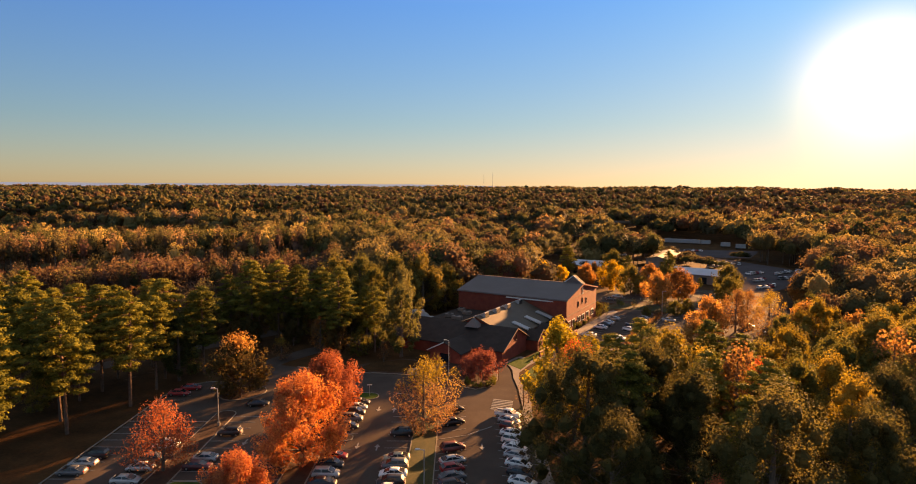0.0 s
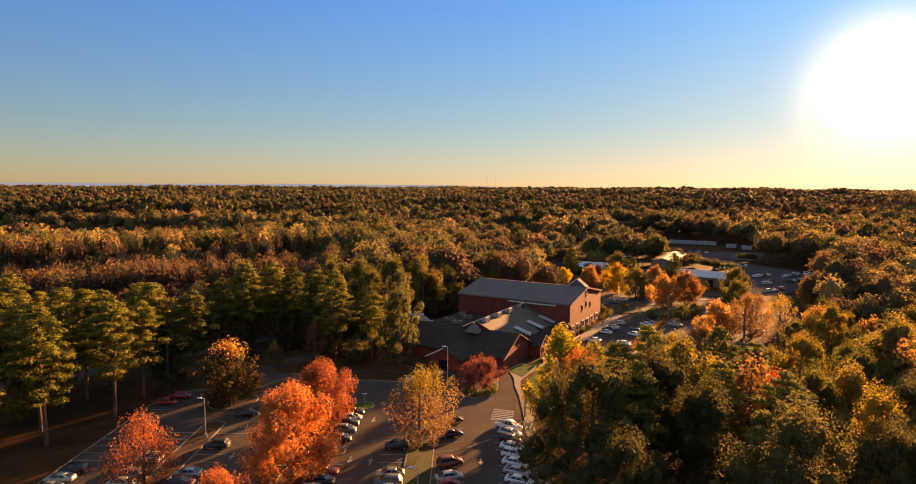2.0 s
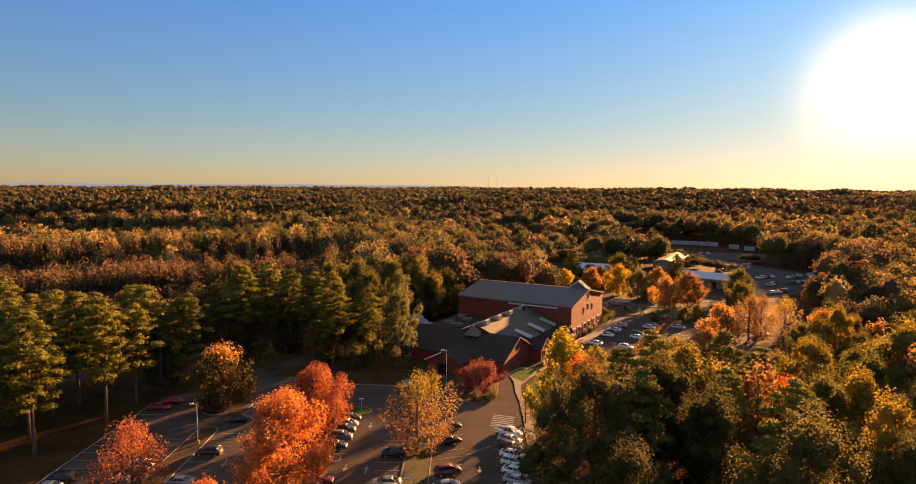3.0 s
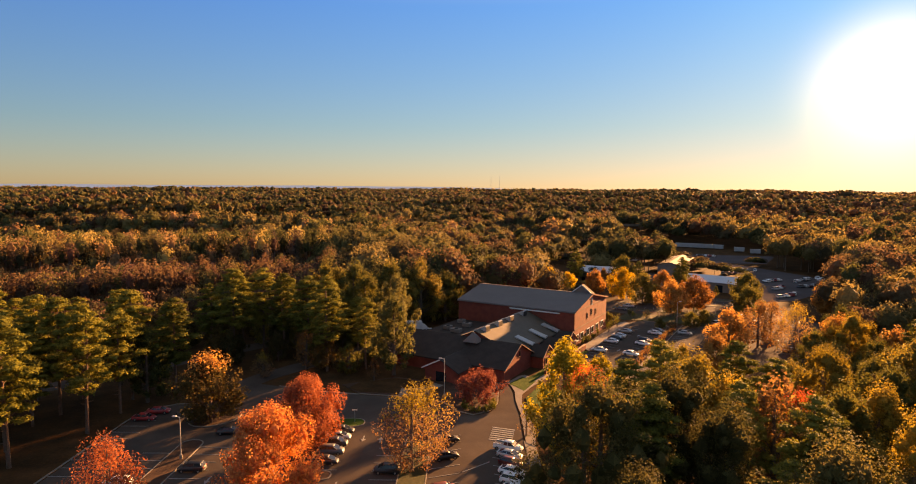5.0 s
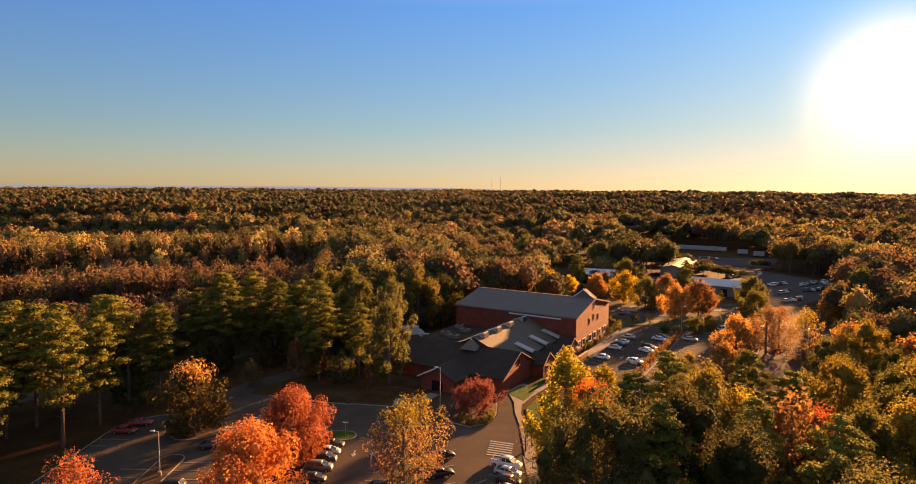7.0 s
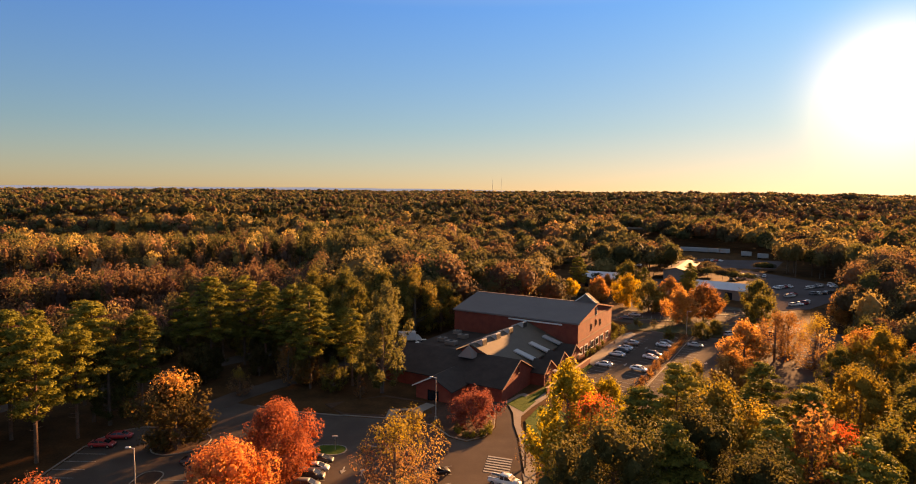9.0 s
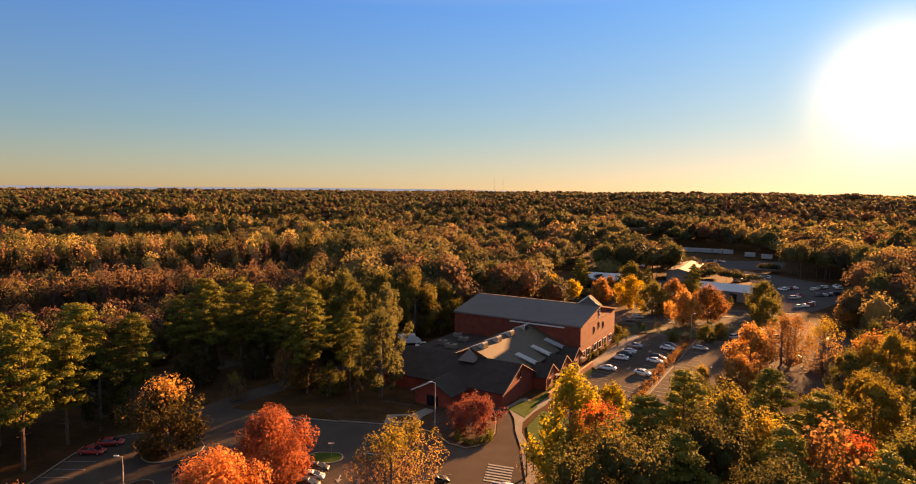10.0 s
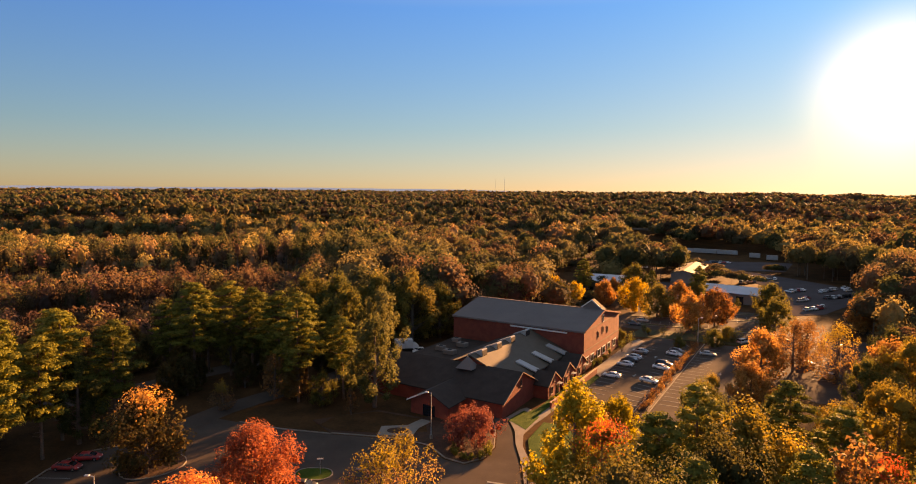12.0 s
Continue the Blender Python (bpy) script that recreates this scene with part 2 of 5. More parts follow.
# ---- building helpers ----
def obj(name, verts, faces, mat, parent=None, label="", smooth=False):
    me = bpy.data.meshes.new(name)
    me.from_pydata([tuple(v) for v in verts], [], [tuple(f) for f in faces])
    me.materials.append(mat)
    if smooth:
        me.shade_smooth()
    ob = new(name, me)
    ob.parent = parent
    if label:
        ob["label"] = label
    return ob


def part(name, bm, mat, parent, label=""):
    me = bpy.data.meshes.new(name)
    bmesh.ops.recalc_face_normals(bm, faces=bm.faces)
    bm.to_mesh(me)
    bm.free()
    me.materials.append(mat)
    ob = new(name, me)
    ob.parent = parent
    if label:
        ob["label"] = label
    return ob


def thing(name, m, label, category, group="", kind=""):
    e = new(name)
    e.empty_display_size = 0.5
    e.matrix_world = m
    return tagged(e, label, category, group, kind)


def add_box(bm, x0, x1, y0, y1, z0, z1, bevel=0.0):
    r = bmesh.ops.create_cube(bm, size=1.0, matrix=Matrix.LocRotScale(((x0 + x1) / 2, (y0 + y1) / 2, (z0 + z1) / 2), None, (x1 - x0, y1 - y0, z1 - z0)))
    if bevel:
        edges = list({e for v in r["verts"] for e in v.link_edges})
        bmesh.ops.bevel(bm, geom=edges, offset=bevel, segments=1, affect="EDGES")


def boxed(x0, x1, y0, y1, z0, z1, bevel=0.0):
    bm = bmesh.new()
    add_box(bm, x0, x1, y0, y1, z0, z1, bevel)
    return bm


def prism(poly, z0, z1):
    """A solid over a plan polygon."""
    bm = bmesh.new()
    low, high = [bm.verts.new((x, y, z0)) for x, y in poly], [bm.verts.new((x, y, z1)) for x, y in poly]
    n = len(poly)
    bm.faces.new(high)
    bm.faces.new(low[::-1])
    for i in range(n):
        bm.faces.new((low[i], low[(i + 1) % n], high[(i + 1) % n], high[i]))
    return bm


def add_tube(verts, faces, a, b, r0, r1, sides=6):
    a, b = Vector(a), Vector(b)
    d = (b - a).normalized()
    u = d.orthogonal().normalized()
    w = d.cross(u)
    k = len(verts)
    for c, r in ((a, r0), (b, r1)):
        for i in range(sides):
            t = 2 * math.pi * i / sides
            verts.append(c + (u * math.cos(t) + w * math.sin(t)) * r)
    for i in range(sides):
        j = (i + 1) % sides
        faces.append((k + i, k + j, k + sides + j, k + sides + i))
    faces.append(tuple(k + sides + i for i in range(sides)))


def rounded(x0, x1, y0, y1, r, n=6):
    """Plan outline of a rectangle with rounded corners."""
    out = []
    for cx, cy, a0 in ((x1 - r, y1 - r, 0), (x0 + r, y1 - r, 90), (x0 + r, y0 + r, 180), (x1 - r, y0 + r, 270)):
        for i in range(n + 1):
            a = radians(a0 + 90 * i / n)
            out.append((cx + r * math.cos(a), cy + r * math.sin(a)))
    return out


def inset(poly, d):
    """The outline moved inwards by d (outline runs anticlockwise)."""
    n, out = len(poly), []
    for i in range(n):
        p, q, s = Vector(poly[i - 1]), Vector(poly[i]), Vector(poly[(i + 1) % n])
        e1, e2 = (q - p), (s - q)
        if e1.length < 1e-6 or e2.length < 1e-6:
            out.append(tuple(q))
            continue
        n1, n2 = Vector((-e1.y, e1.x)).normalized(), Vector((-e2.y, e2.x)).normalized()
        m = n1 + n2
        m = m / max(m.dot(n1), 0.35)
        out.append(tuple(q + m * d))
    return out


def inside(poly, x, y):
    hit = False
    for i in range(len(poly)):
        (x1, y1), (x2, y2) = poly[i - 1], poly[i]
        if (y1 > y) != (y2 > y) and x < (x2 - x1) * (y - y1) / (y2 - y1) + x1:
            hit = not hit
    return hit


def strip(points, width):
    """Plan outline of a band along a line of points."""
    left, right = [], []
    pts = [Vector(p) for p in points]
    for i, p in enumerate(pts):
        d = (pts[min(i + 1, len(pts) - 1)] - pts[max(i - 1, 0)]).normalized()
        nrm = Vector((-d.y, d.x)) * width / 2
        left.append(tuple(p + nrm))
        right.append(tuple(p - nrm))
    return right + left[::-1]


HALL = pose(33.6, 185.0, 0, 0, 0, -30)


def hall_xy(x, y):
    p = HALL @ Vector((x, y, 0))
    return (p.x, p.y)


# ---- ground ----
def ground_height(x, y):
    d = math.hypot(x, y)
    s = min(max((d - 500) / 3600, 0), 1)
    s = s * s * (3 - 2 * s)
    w = min(max((d - 450) / 500, 0), 1)
    n = noise.noise(Vector((x / 700, y / 700, 0.3)))
    n2 = noise.noise(Vector((x / 260, y / 260, 3.3)))
    return s * 24 + w * (n * 16 + n2 * 6)


def build_ground():
    verts, faces = [], []
    rings = [0.0, 60, 120, 180, 240, 300, 360, 420, 480, 560, 640, 740, 860, 1000, 1150, 1320, 1500, 1700, 1950, 2250, 2600, 3000, 3400, 3800, 4200, 4600]
    sides = 96
    for r in rings:
        for i in range(sides):
            a = 2 * math.pi * i / sides
            x, y = r * math.sin(a), r * math.cos(a)
            verts.append((x, y, ground_height(x, y)))
    for k in range(len(rings) - 1):
        for i in range(sides):
            j = (i + 1) % sides
            faces.append((k * sides + i, k * sides + j, (k + 1) * sides + j, (k + 1) * sides + i))
    ob = obj("ground", verts, faces, M["litter"], smooth=True)
    return tagged(ob, "brown leaf-littered forest ground reaching the horizon", "ground", kind="structure")


build_ground()


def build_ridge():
    """A low ridge beyond the woods, its haze put into colour and glow."""
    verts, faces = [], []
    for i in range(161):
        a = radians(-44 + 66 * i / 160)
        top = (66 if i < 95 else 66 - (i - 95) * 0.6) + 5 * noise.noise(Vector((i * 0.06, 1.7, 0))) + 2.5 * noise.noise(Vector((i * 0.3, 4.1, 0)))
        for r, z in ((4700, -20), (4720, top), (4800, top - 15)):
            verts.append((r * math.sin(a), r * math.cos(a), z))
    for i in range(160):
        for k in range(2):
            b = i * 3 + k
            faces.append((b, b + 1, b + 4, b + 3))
    return tagged(obj("backdrop", verts, faces, M["ridge"], smooth=True), "low wooded ridge on the far horizon, haze put into its blue-grey colour and glow", "ridge", kind="structure")


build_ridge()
LOT_MAIN = [(-63.0, 20), (13.0, 20), (13.0, 119), (13.2, 133), (12.9, 147), (12.4, 153), (9.8, 153), (10.2, 146), (9.6, 138.5), (7.5, 133.5), (4, 131.5), (0.5, 133.5), (-2.5, 138.5), (-8, 141.5), (-21, 143.4), (-31, 145.4), (-40, 148.5), (-47, 151), (-52, 147), (-49, 141.5), (-45, 138), (-52, 136.5), (-58, 136), (-61, 133), (-62.6, 128)]
LOT_R1 = [hall_xy(*p) for p in ((4.6, -30), (18.2, -30), (18.2, 40), (14, 46), (8, 47), (4.6, 42))]
LOT_R2 = [hall_xy(*p) for p in ((21.4, -40), (37, -40), (37, 50), (21.4, 47))]
LOT_R3 = [hall_xy(*p) for p in ((-14, 58), (37.5, 50.5), (58, 42), (58, 82), (38, 108), (-10, 108))]
LOT_R4 = [(75.5, 181.6), (80, 164), (88, 161), (99, 177), (120, 205), (126, 219), (111, 229), (90.9, 209.1)]
ROAD_1 = strip([(-120, 112), (-92, 146), (-76, 163), (-64, 176), (-50, 192), (-42, 206)], 6.5)
ROAD_2 = strip([(-50, 146), (-46, 155), (-40, 163.5), (-33, 171), (-26, 182), (-20, 194), (-14, 204)], 6.0)
YARD = [(-24, 186), (-2, 178), (3, 200), (-18, 212)]
FAR_LOTS = [
    [(122, 258), (138, 262), (184, 304), (184, 335), (172, 372), (160, 396), (146, 372), (150, 330), (140, 300), (132, 296)],
    [(66, 300), (108, 280), (132, 296), (138, 332), (102, 342), (74, 330)],
    [(146, 428), (152, 393), (188, 388), (213, 428), (206, 470), (182, 518), (162, 505)],
    [(152, 510), (172, 515), (176, 560), (168, 640), (146, 625)],
]
PAVED = [("parking_lot", LOT_MAIN), ("parking_lot", LOT_R1), ("parking_lot", LOT_R2), ("parking_lot", LOT_R3), ("parking_lot", LOT_R4), ("yard", YARD)]


def build_paving():
    z = 0.02
    for name, poly in PAVED:
        tagged(part(name, prism(poly, -0.3, z), M["asphalt"], None), "worn grey asphalt parking lot with painted stalls", "parking lot", kind="structure")
        z += 0.004
    for poly in (ROAD_1, ROAD_2):
        tagged(part("road", prism(poly, -0.3, z), M["asphalt"], None), "narrow asphalt drive through the trees", "road", kind="structure")
        z += 0.004
    for poly in FAR_LOTS:
        tagged(part("far_parking_lot", prism(poly, -0.5, z + 0.05), M["far_asphalt"], None), "distant grey asphalt yard with parked vehicles", "parking lot", kind="structure")
        z += 0.01


build_paving()


# ---- trees ----
def quads(name, centre, normal, size, mat, parent=None, seed=1, cores=(), tone=None):
    """One mesh of many small leaf clumps: square flakes at the centres, facing roughly along the normals."""
    rng = np.random.default_rng(seed)
    n = len(centre)
    nrm = normal / np.maximum(np.linalg.norm(normal, axis=1, keepdims=True), 1e-6)
    ref = rng.normal(size=(n, 3))
    u = np.cross(nrm, ref)
    u /= np.maximum(np.linalg.norm(u, axis=1, keepdims=True), 1e-6)
    w = np.cross(nrm, u)
    s = size[:, None] * 0.5
    asp = rng.uniform(0.6, 1.0, (n, 1))
    lift = nrm * s * rng.uniform(-0.5, 0.5, (n, 1))
    co = np.empty((n, 4, 3))
    co[:, 0], co[:, 1] = centre - u * s + lift, centre - w * s * asp - lift
    co[:, 2], co[:, 3] = centre + u * s + lift, centre + w * s * asp - lift
    if len(cores):
        co = np.concatenate([co] + list(cores))
        n = len(co)
    me = bpy.data.meshes.new(name)
    me.vertices.add(4 * n)
    me.vertices.foreach_set("co", co.reshape(-1).astype(np.float32))
    me.loops.add(4 * n)
    me.loops.foreach_set("vertex_index", np.arange(4 * n, dtype=np.int32))
    me.polygons.add(n)
    me.polygons.foreach_set("loop_start", np.arange(0, 4 * n, 4, dtype=np.int32))
    me.update(calc_edges=True)
    if tone is not None:
        me.attributes.new("tone", "FLOAT", "FACE").data.foreach_set("value", tone.astype(np.float32))
    me.materials.append(mat)
    ob = new(name, me)
    ob.parent = parent
    return ob


def crown_radius(z, pointed):
    """Half-width of a crown at height z, from -0.8 at its foot to 1 at its tip."""
    return np.where(z > 0, np.clip(1 - np.abs(z) ** 2.1, 0, 1) ** (0.55 * pointed), 1 - 0.5 * z * z)


def crown_shell(rng, na, nz, pointed, lump):
    """The uneven closed outside of a crown, as separate faces."""
    zs = np.linspace(-0.8, 1.0, nz + 1)
    rad = np.maximum(crown_radius(zs, pointed), 0.10)[:, None] * (1 + lump * rng.normal(size=(nz + 1, na)))
    ang = np.linspace(0, 2 * np.pi, na, endpoint=False)[None, :] + rng.uniform(0, 6.28)
    hz = zs[:, None] + 0.06 * rng.normal(size=(nz + 1, na))
    p = np.stack([rad * np.cos(ang), rad * np.sin(ang), hz], axis=2)
    q = np.roll(p, -1, axis=1)
    return np.stack([p[:-1], q[:-1], q[1:], p[1:]], axis=2).reshape(-1, 4, 3)


def lobes_of(shape, rng):
    """Lobes (x, y, z, r) of a crown over a tree of height 1."""
    out = []
    if shape == "pine":
        # tiers of branches, each ending in flat needle clumps
        tiers, low = 15, 0.34
        for i in range(tiers):
            f = i / (tiers - 1)
            reach = 0.205 * (0.55 + 0.45 * math.sin(min(1.0, f * 2.6) * 1.57)) * (1 - 0.80 * f ** 2.4)
            a0 = rng.uniform(0, 6.28)
            n = int(rng.integers(3, 6))
            for j in range(n):
                a = a0 + 6.28 * j / n + rng.uniform(-0.35, 0.35)
                d = reach * rng.uniform(0.55, 1.15)
                z = low + (0.95 - low) * f + rng.uniform(-0.022, 0.022)
                out.append((d * math.cos(a), d * math.sin(a), z, rng.uniform(0.036, 0.066)))
                if d > 0.11:
                    out.append((d * 0.5 * math.cos(a + 0.3), d * 0.5 * math.sin(a + 0.3), z + 0.012, rng.uniform(0.03, 0.048)))
        out.append((0, 0, 0.965, 0.045))
    else:
        low, spread, k = {"round": (0.13, 0.50, 80), "oak": (0.09, 0.40, 52), "tall": (0.14, 0.29, 48), "slim": (0.12, 0.31, 80), "dome": (0.14, 0.82, 60)}[shape]
        for i in range(k):
            f = (i + rng.uniform(0, 1)) / k
            z = low + (0.88 - low) * f
            wide = spread * math.sin(math.pi * min(0.97, 0.22 + 0.75 * f)) ** 0.75
            a, d = rng.uniform(0, 6.28), wide * rng.uniform(0.35, 0.98)
            out.append((d * math.cos(a), d * math.sin(a), z, spread * rng.uniform(0.14, 0.28)))
        out.append((0, 0, 0.86, spread * 0.3))
    return np.array(out)


def lobe_points(lobes, n, rng, pine=False, base=0.0):
    """Leaf places and facings on the lobes: sprays that reach outwards and up, or flat needle clumps."""
    wt = lobes[:, 3] ** 2
    pick = rng.choice(len(lobes), n, p=wt / wt.sum())
    d = rng.normal(size=(n, 3))
    d /= np.linalg.norm(d, axis=1, keepdims=True)
    if pine:
        d[:, 2] = np.abs(d[:, 2]) - 0.25
        off = d * lobes[pick, 3:4] * rng.uniform(0.6, 1.12, (n, 1)) * np.array([1.12, 1.12, 0.62])
        return lobes[pick, :3] + off, d * 0.8 + np.array([0, 0, 0.45]) + rng.normal(size=(n, 3)) * 0.4
    u = lobes[pick, :3] - np.array([0, 0, base])
    u /= np.maximum(np.linalg.norm(u, axis=1, keepdims=True), 1e-6)
    u = u * 0.7 + np.array([0, 0, 0.5])
    u /= np.linalg.norm(u, axis=1, keepdims=True)
    off = d * lobes[pick, 3:4] * rng.uniform(0.68, 1.06, (n, 1))
    off = off * 0.86 + u * np.sum(off * u, axis=1, keepdims=True) * 0.75
    return lobes[pick, :3] + off, d + rng.normal(size=(n, 3)) * 0.28


def make_tree(name, shape, height, leaves, leaf, species, m, label, group="", category="tree", seed=1, wood="bark", bare=False, tip=None):
    rng = np.random.default_rng(seed)
    root = thing(name, m, label, category, group)
    lobes = lobes_of(shape, rng)
    lobes = lobes * height
    verts, faces = [], []
    r0 = height * (0.0115 if shape == "pine" else 0.02)
    top = lobes[:, 2].max()
    lean = rng.normal(size=2) * height * 0.012
    steps = [(0, 0, -0.3, r0 * 1.25), (lean[0] * 0.3, lean[1] * 0.3, top * 0.3, r0), (lean[0], lean[1], top * 0.62, r0 * 0.7), (lean[0] * 1.2, lean[1] * 1.2, top * 0.95, r0 * 0.25)]
    for a, b in zip(steps, steps[1:]):
        add_tube(verts, faces, a[:3], b[:3], a[3], b[3], 7)
    for lx, ly, lz, lr in lobes:
        rise = 0.12 if shape == "pine" else 0.45
        zz = max(lz - rise * math.hypot(lx, ly) - lr * 0.5, top * 0.2)
        f = zz / top
        add_tube(verts, faces, (lean[0] * f, lean[1] * f, zz), (lx, ly, lz), r0 * 0.32 * (1.1 - f), r0 * 0.06, 4)
        if bare:
            for _ in range(5):
                e = Vector((lx, ly, lz)) + (Vector(rng.normal(size=3)).normalized() + Vector((0, 0, 0.5))) * lr * 1.1
                add_tube(verts, faces, (lx, ly, lz), e, r0 * 0.1, r0 * 0.03, 3)
    if shape == "pine":
        # dead stubs below the crown
        for _ in range(7):
            z, a, q = height * rng.uniform(0.16, 0.34), rng.uniform(0, 6.28), height * rng.uniform(0.03, 0.075)
            add_tube(verts, faces, (lean[0] * 0.4, lean[1] * 0.4, z), (q * math.cos(a), q * math.sin(a), z + q * 0.2), 0.06, 0.02, 4)
    obj("trunk", verts, faces, M[wood], root)
    c, nrm = lobe_points(lobes, leaves, rng, shape == "pine", height * 0.15)
    size = rng.uniform(0.6, 1.25, leaves) * leaf
    # the dense inside of each clump
    core = []
    if not bare:
        squash = np.array([0.74, 0.74, 0.28]) if shape == "pine" else np.array([1, 1, 1.25]) * (0.48 if shape in ("oak", "tall") else 0.32)
        for lx, ly, lz, lr in lobes:
            core.append(crown_shell(rng, 6, 3, 1.0, 0.16) * squash * lr + np.array([lx, ly, lz]))
    if tip:
        high = c[:, 2] > height * (tip[1] + 0.06 * rng.normal(size=leaves))
        quads("crown", c[~high], nrm[~high], size[~high], M["leaf_" + species], root, seed, core)
        quads("crown_top", c[high], nrm[high], size[high], M["leaf_" + tip[0]], root, seed)["label"] = tip[2]
    else:
        quads("crown", c, nrm, size, M["leaf_" + species], root, seed, core)
    return root


TREE_LABEL = dict(
    pine="tall green pine with a bare lower trunk", olive="olive-green oak just turning in autumn", gold="golden-yellow autumn hardwood tree",
    russet="russet-brown autumn tree with thinning leaves", orange="bright orange-red autumn maple", crimson="dark crimson autumn tree", pear="half-bare olive and gold autumn tree", rust="rust-orange autumn parking lot tree", yellow="tall bright yellow autumn tree", scarlet="scarlet-topped autumn hardwood tree", amber="amber-gold autumn parking lot tree", sage="grey-green oak fading in autumn", umber="dark olive-brown autumn tree", rose="rose-brown autumn tree", moss="dull green oak in autumn leaf")
WOOD_LABEL = {k: w + " treetops of the woods stretching to the horizon" for k, w in dict(pine="dark green pine", olive="olive-green autumn", gold="golden autumn", russet="russet-brown autumn", orange="orange autumn", crimson="crimson autumn", pear="faded gold autumn", rust="rust-orange autumn", yellow="yellow autumn", scarlet="scarlet autumn", amber="amber autumn", sage="grey-green", umber="dark umber autumn", rose="rose-red autumn", moss="dull green autumn").items()}
KINDS = {}


def tree_kind(key, shape, height, leaves, leaf, species, wood="bark", seeds=(1, 2), bare=False, tip=None):
    KINDS[key] = [dict(tip=tip, shape=shape, height=height, leaves=leaves, leaf=leaf, species=species, wood=wood, seed=s, bare=bare, made=None) for s in seeds]


tree_kind("pine", "pine", 20, 7600, 0.30, "pine", "pine_bark", (1, 2, 3, 4))
tree_kind("oak", "oak", 18, 8000, 0.35, "olive", "bark", (5, 6, 7, 8))
tree_kind("fine_oak", "oak", 20, 20000, 0.23, "moss", "bark", (31, 32, 33))
tree_kind("fine_gold", "oak", 20, 15000, 0.27, "gold", "bark", (34,))
tree_kind("gold", "oak", 16, 8500, 0.28, "gold", "bark", (9, 10, 11))
tree_kind("russet", "tall", 15, 1500, 0.45, "russet", "bark", (12, 13, 14), True)
tree_kind("red", "slim", 18, 11000, 0.24, "gold", "bark", (26,), False, ("scarlet", 0.82, "vivid red upper crown"))
tree_kind("yellow", "slim", 16, 8500, 0.38, "yellow", "bark", (29, 30))
tree_kind("brown", "round", 10, 7000, 0.34, "umber", "bark", (36,), False, ("rust", 0.82, "orange-tipped upper crown"))
tree_kind("understory", "oak", 10, 2600, 0.42, "umber", "bark", (38, 39))
tree_kind("thin_maple", "round", 12, 5200, 0.29, "orange", "bark", (37,), True)
tree_kind("maple", "round", 12, 22000, 0.25, "orange", "bark", (15, 16, 27))
tree_kind("lot_oak", "round", 10, 5600, 0.40, "rust", "bark", (17, 18))
tree_kind("lot_sparse", "oak", 12, 3000, 0.34, "russet", "bark", (40,), True)
tree_kind("lot_gold", "round", 10, 5600, 0.40, "amber", "bark", (19, 20))
tree_kind("lot_olive", "round", 10, 5000, 0.42, "olive", "bark", (28,))
tree_kind("crimson", "dome", 8, 8000, 0.29, "crimson", "bark", (21,))
tree_kind("thin", "oak", 12, 3600, 0.27, "pear", "bark", (22, 23), True, ("gold", 0.64, "olive-gold upper crown"))
tree_kind("pale_oak", "tall", 20, 6500, 0.42, "sage", "bark", (24, 25))
count = 0


def plant(key, x, y, height=None, name="tree", label="", group=""):
    global count
    count += 1
    rng = np.random.default_rng(1000 + count)
    k = KINDS[key][count % len(KINDS[key])]
    s = (height or k["height"] * rng.uniform(0.85, 1.12)) / k["height"]
    m = pose(x, y, ground_height(x, y), 0, 0, rng.uniform(0, 360)) @ Matrix.Scale(s, 4)
    if k["made"] is None:
        k["made"] = make_tree(name, k["shape"], k["height"], k["leaves"], k["leaf"], k["species"], m, label or TREE_LABEL[k["species"]], group or "trees of the wood", "tree", k["seed"], k["wood"], k["bare"], k["tip"])
        return k["made"]
    src = k["made"]
    c = copy_thing(src, Matrix.Identity(4))
    c.matrix_basis = m
    c.name = name
    return tagged(c, label or TREE_LABEL[k["species"]], "tree", group or "trees of the wood")


# trees that stand by themselves
plant("maple", -25.0, 95.0, 14.8, "maple_tree", "broad bright orange-red maple on the parking island", "maples of the parking lot")
plant("maple", -24.9, 114.5, 12.9, "maple_tree", "broad red-orange maple on the parking island", "maples of the parking lot")
plant("maple", -29.0, 77.5, 10.0, "maple_tree", "bright orange-red maple on the parking island", "maples of the parking lot")
plant("thin_maple", -46.5, 92.5, 11.5, "maple_tree", "thin orange-red maple half bare beside the kerb", "maples of the parking lot")
plant("brown", -46.5, 126.5, 13.5, "oak_tree", "dark brown tree with an orange-tipped crown", "maples of the parking lot")
plant("thin", -6.2, 107.5, 14.5, "pear_tree", "half-bare olive and gold tree on the median")
plant("thin", -4.2, 115.0, 12.5, "pear_tree", "half-bare olive and gold tree on the median")
plant("crimson", 5.4, 139.5, 6.6, "plum_tree", "broad dark crimson ornamental tree on a planted island")
plant("yellow", 19.2, 113.0, 20.8, "yellow_tree", "tall bright yellow tree beside the walk")
plant("yellow", 27.6, 125.0, 14.8, "yellow_tree", "yellow-green tree behind the lawn")
plant("red", 20.9, 104.6, 19.0, "red_tree", "slender vivid red tree at the wood's edge")
plant("pale_oak", -15.0, 158.0, 20.5, "oak_tree", "tall pale-leaved oak beside the drive")
plant("pine", -22.5, 162.5, 18.5, "pine_tree")
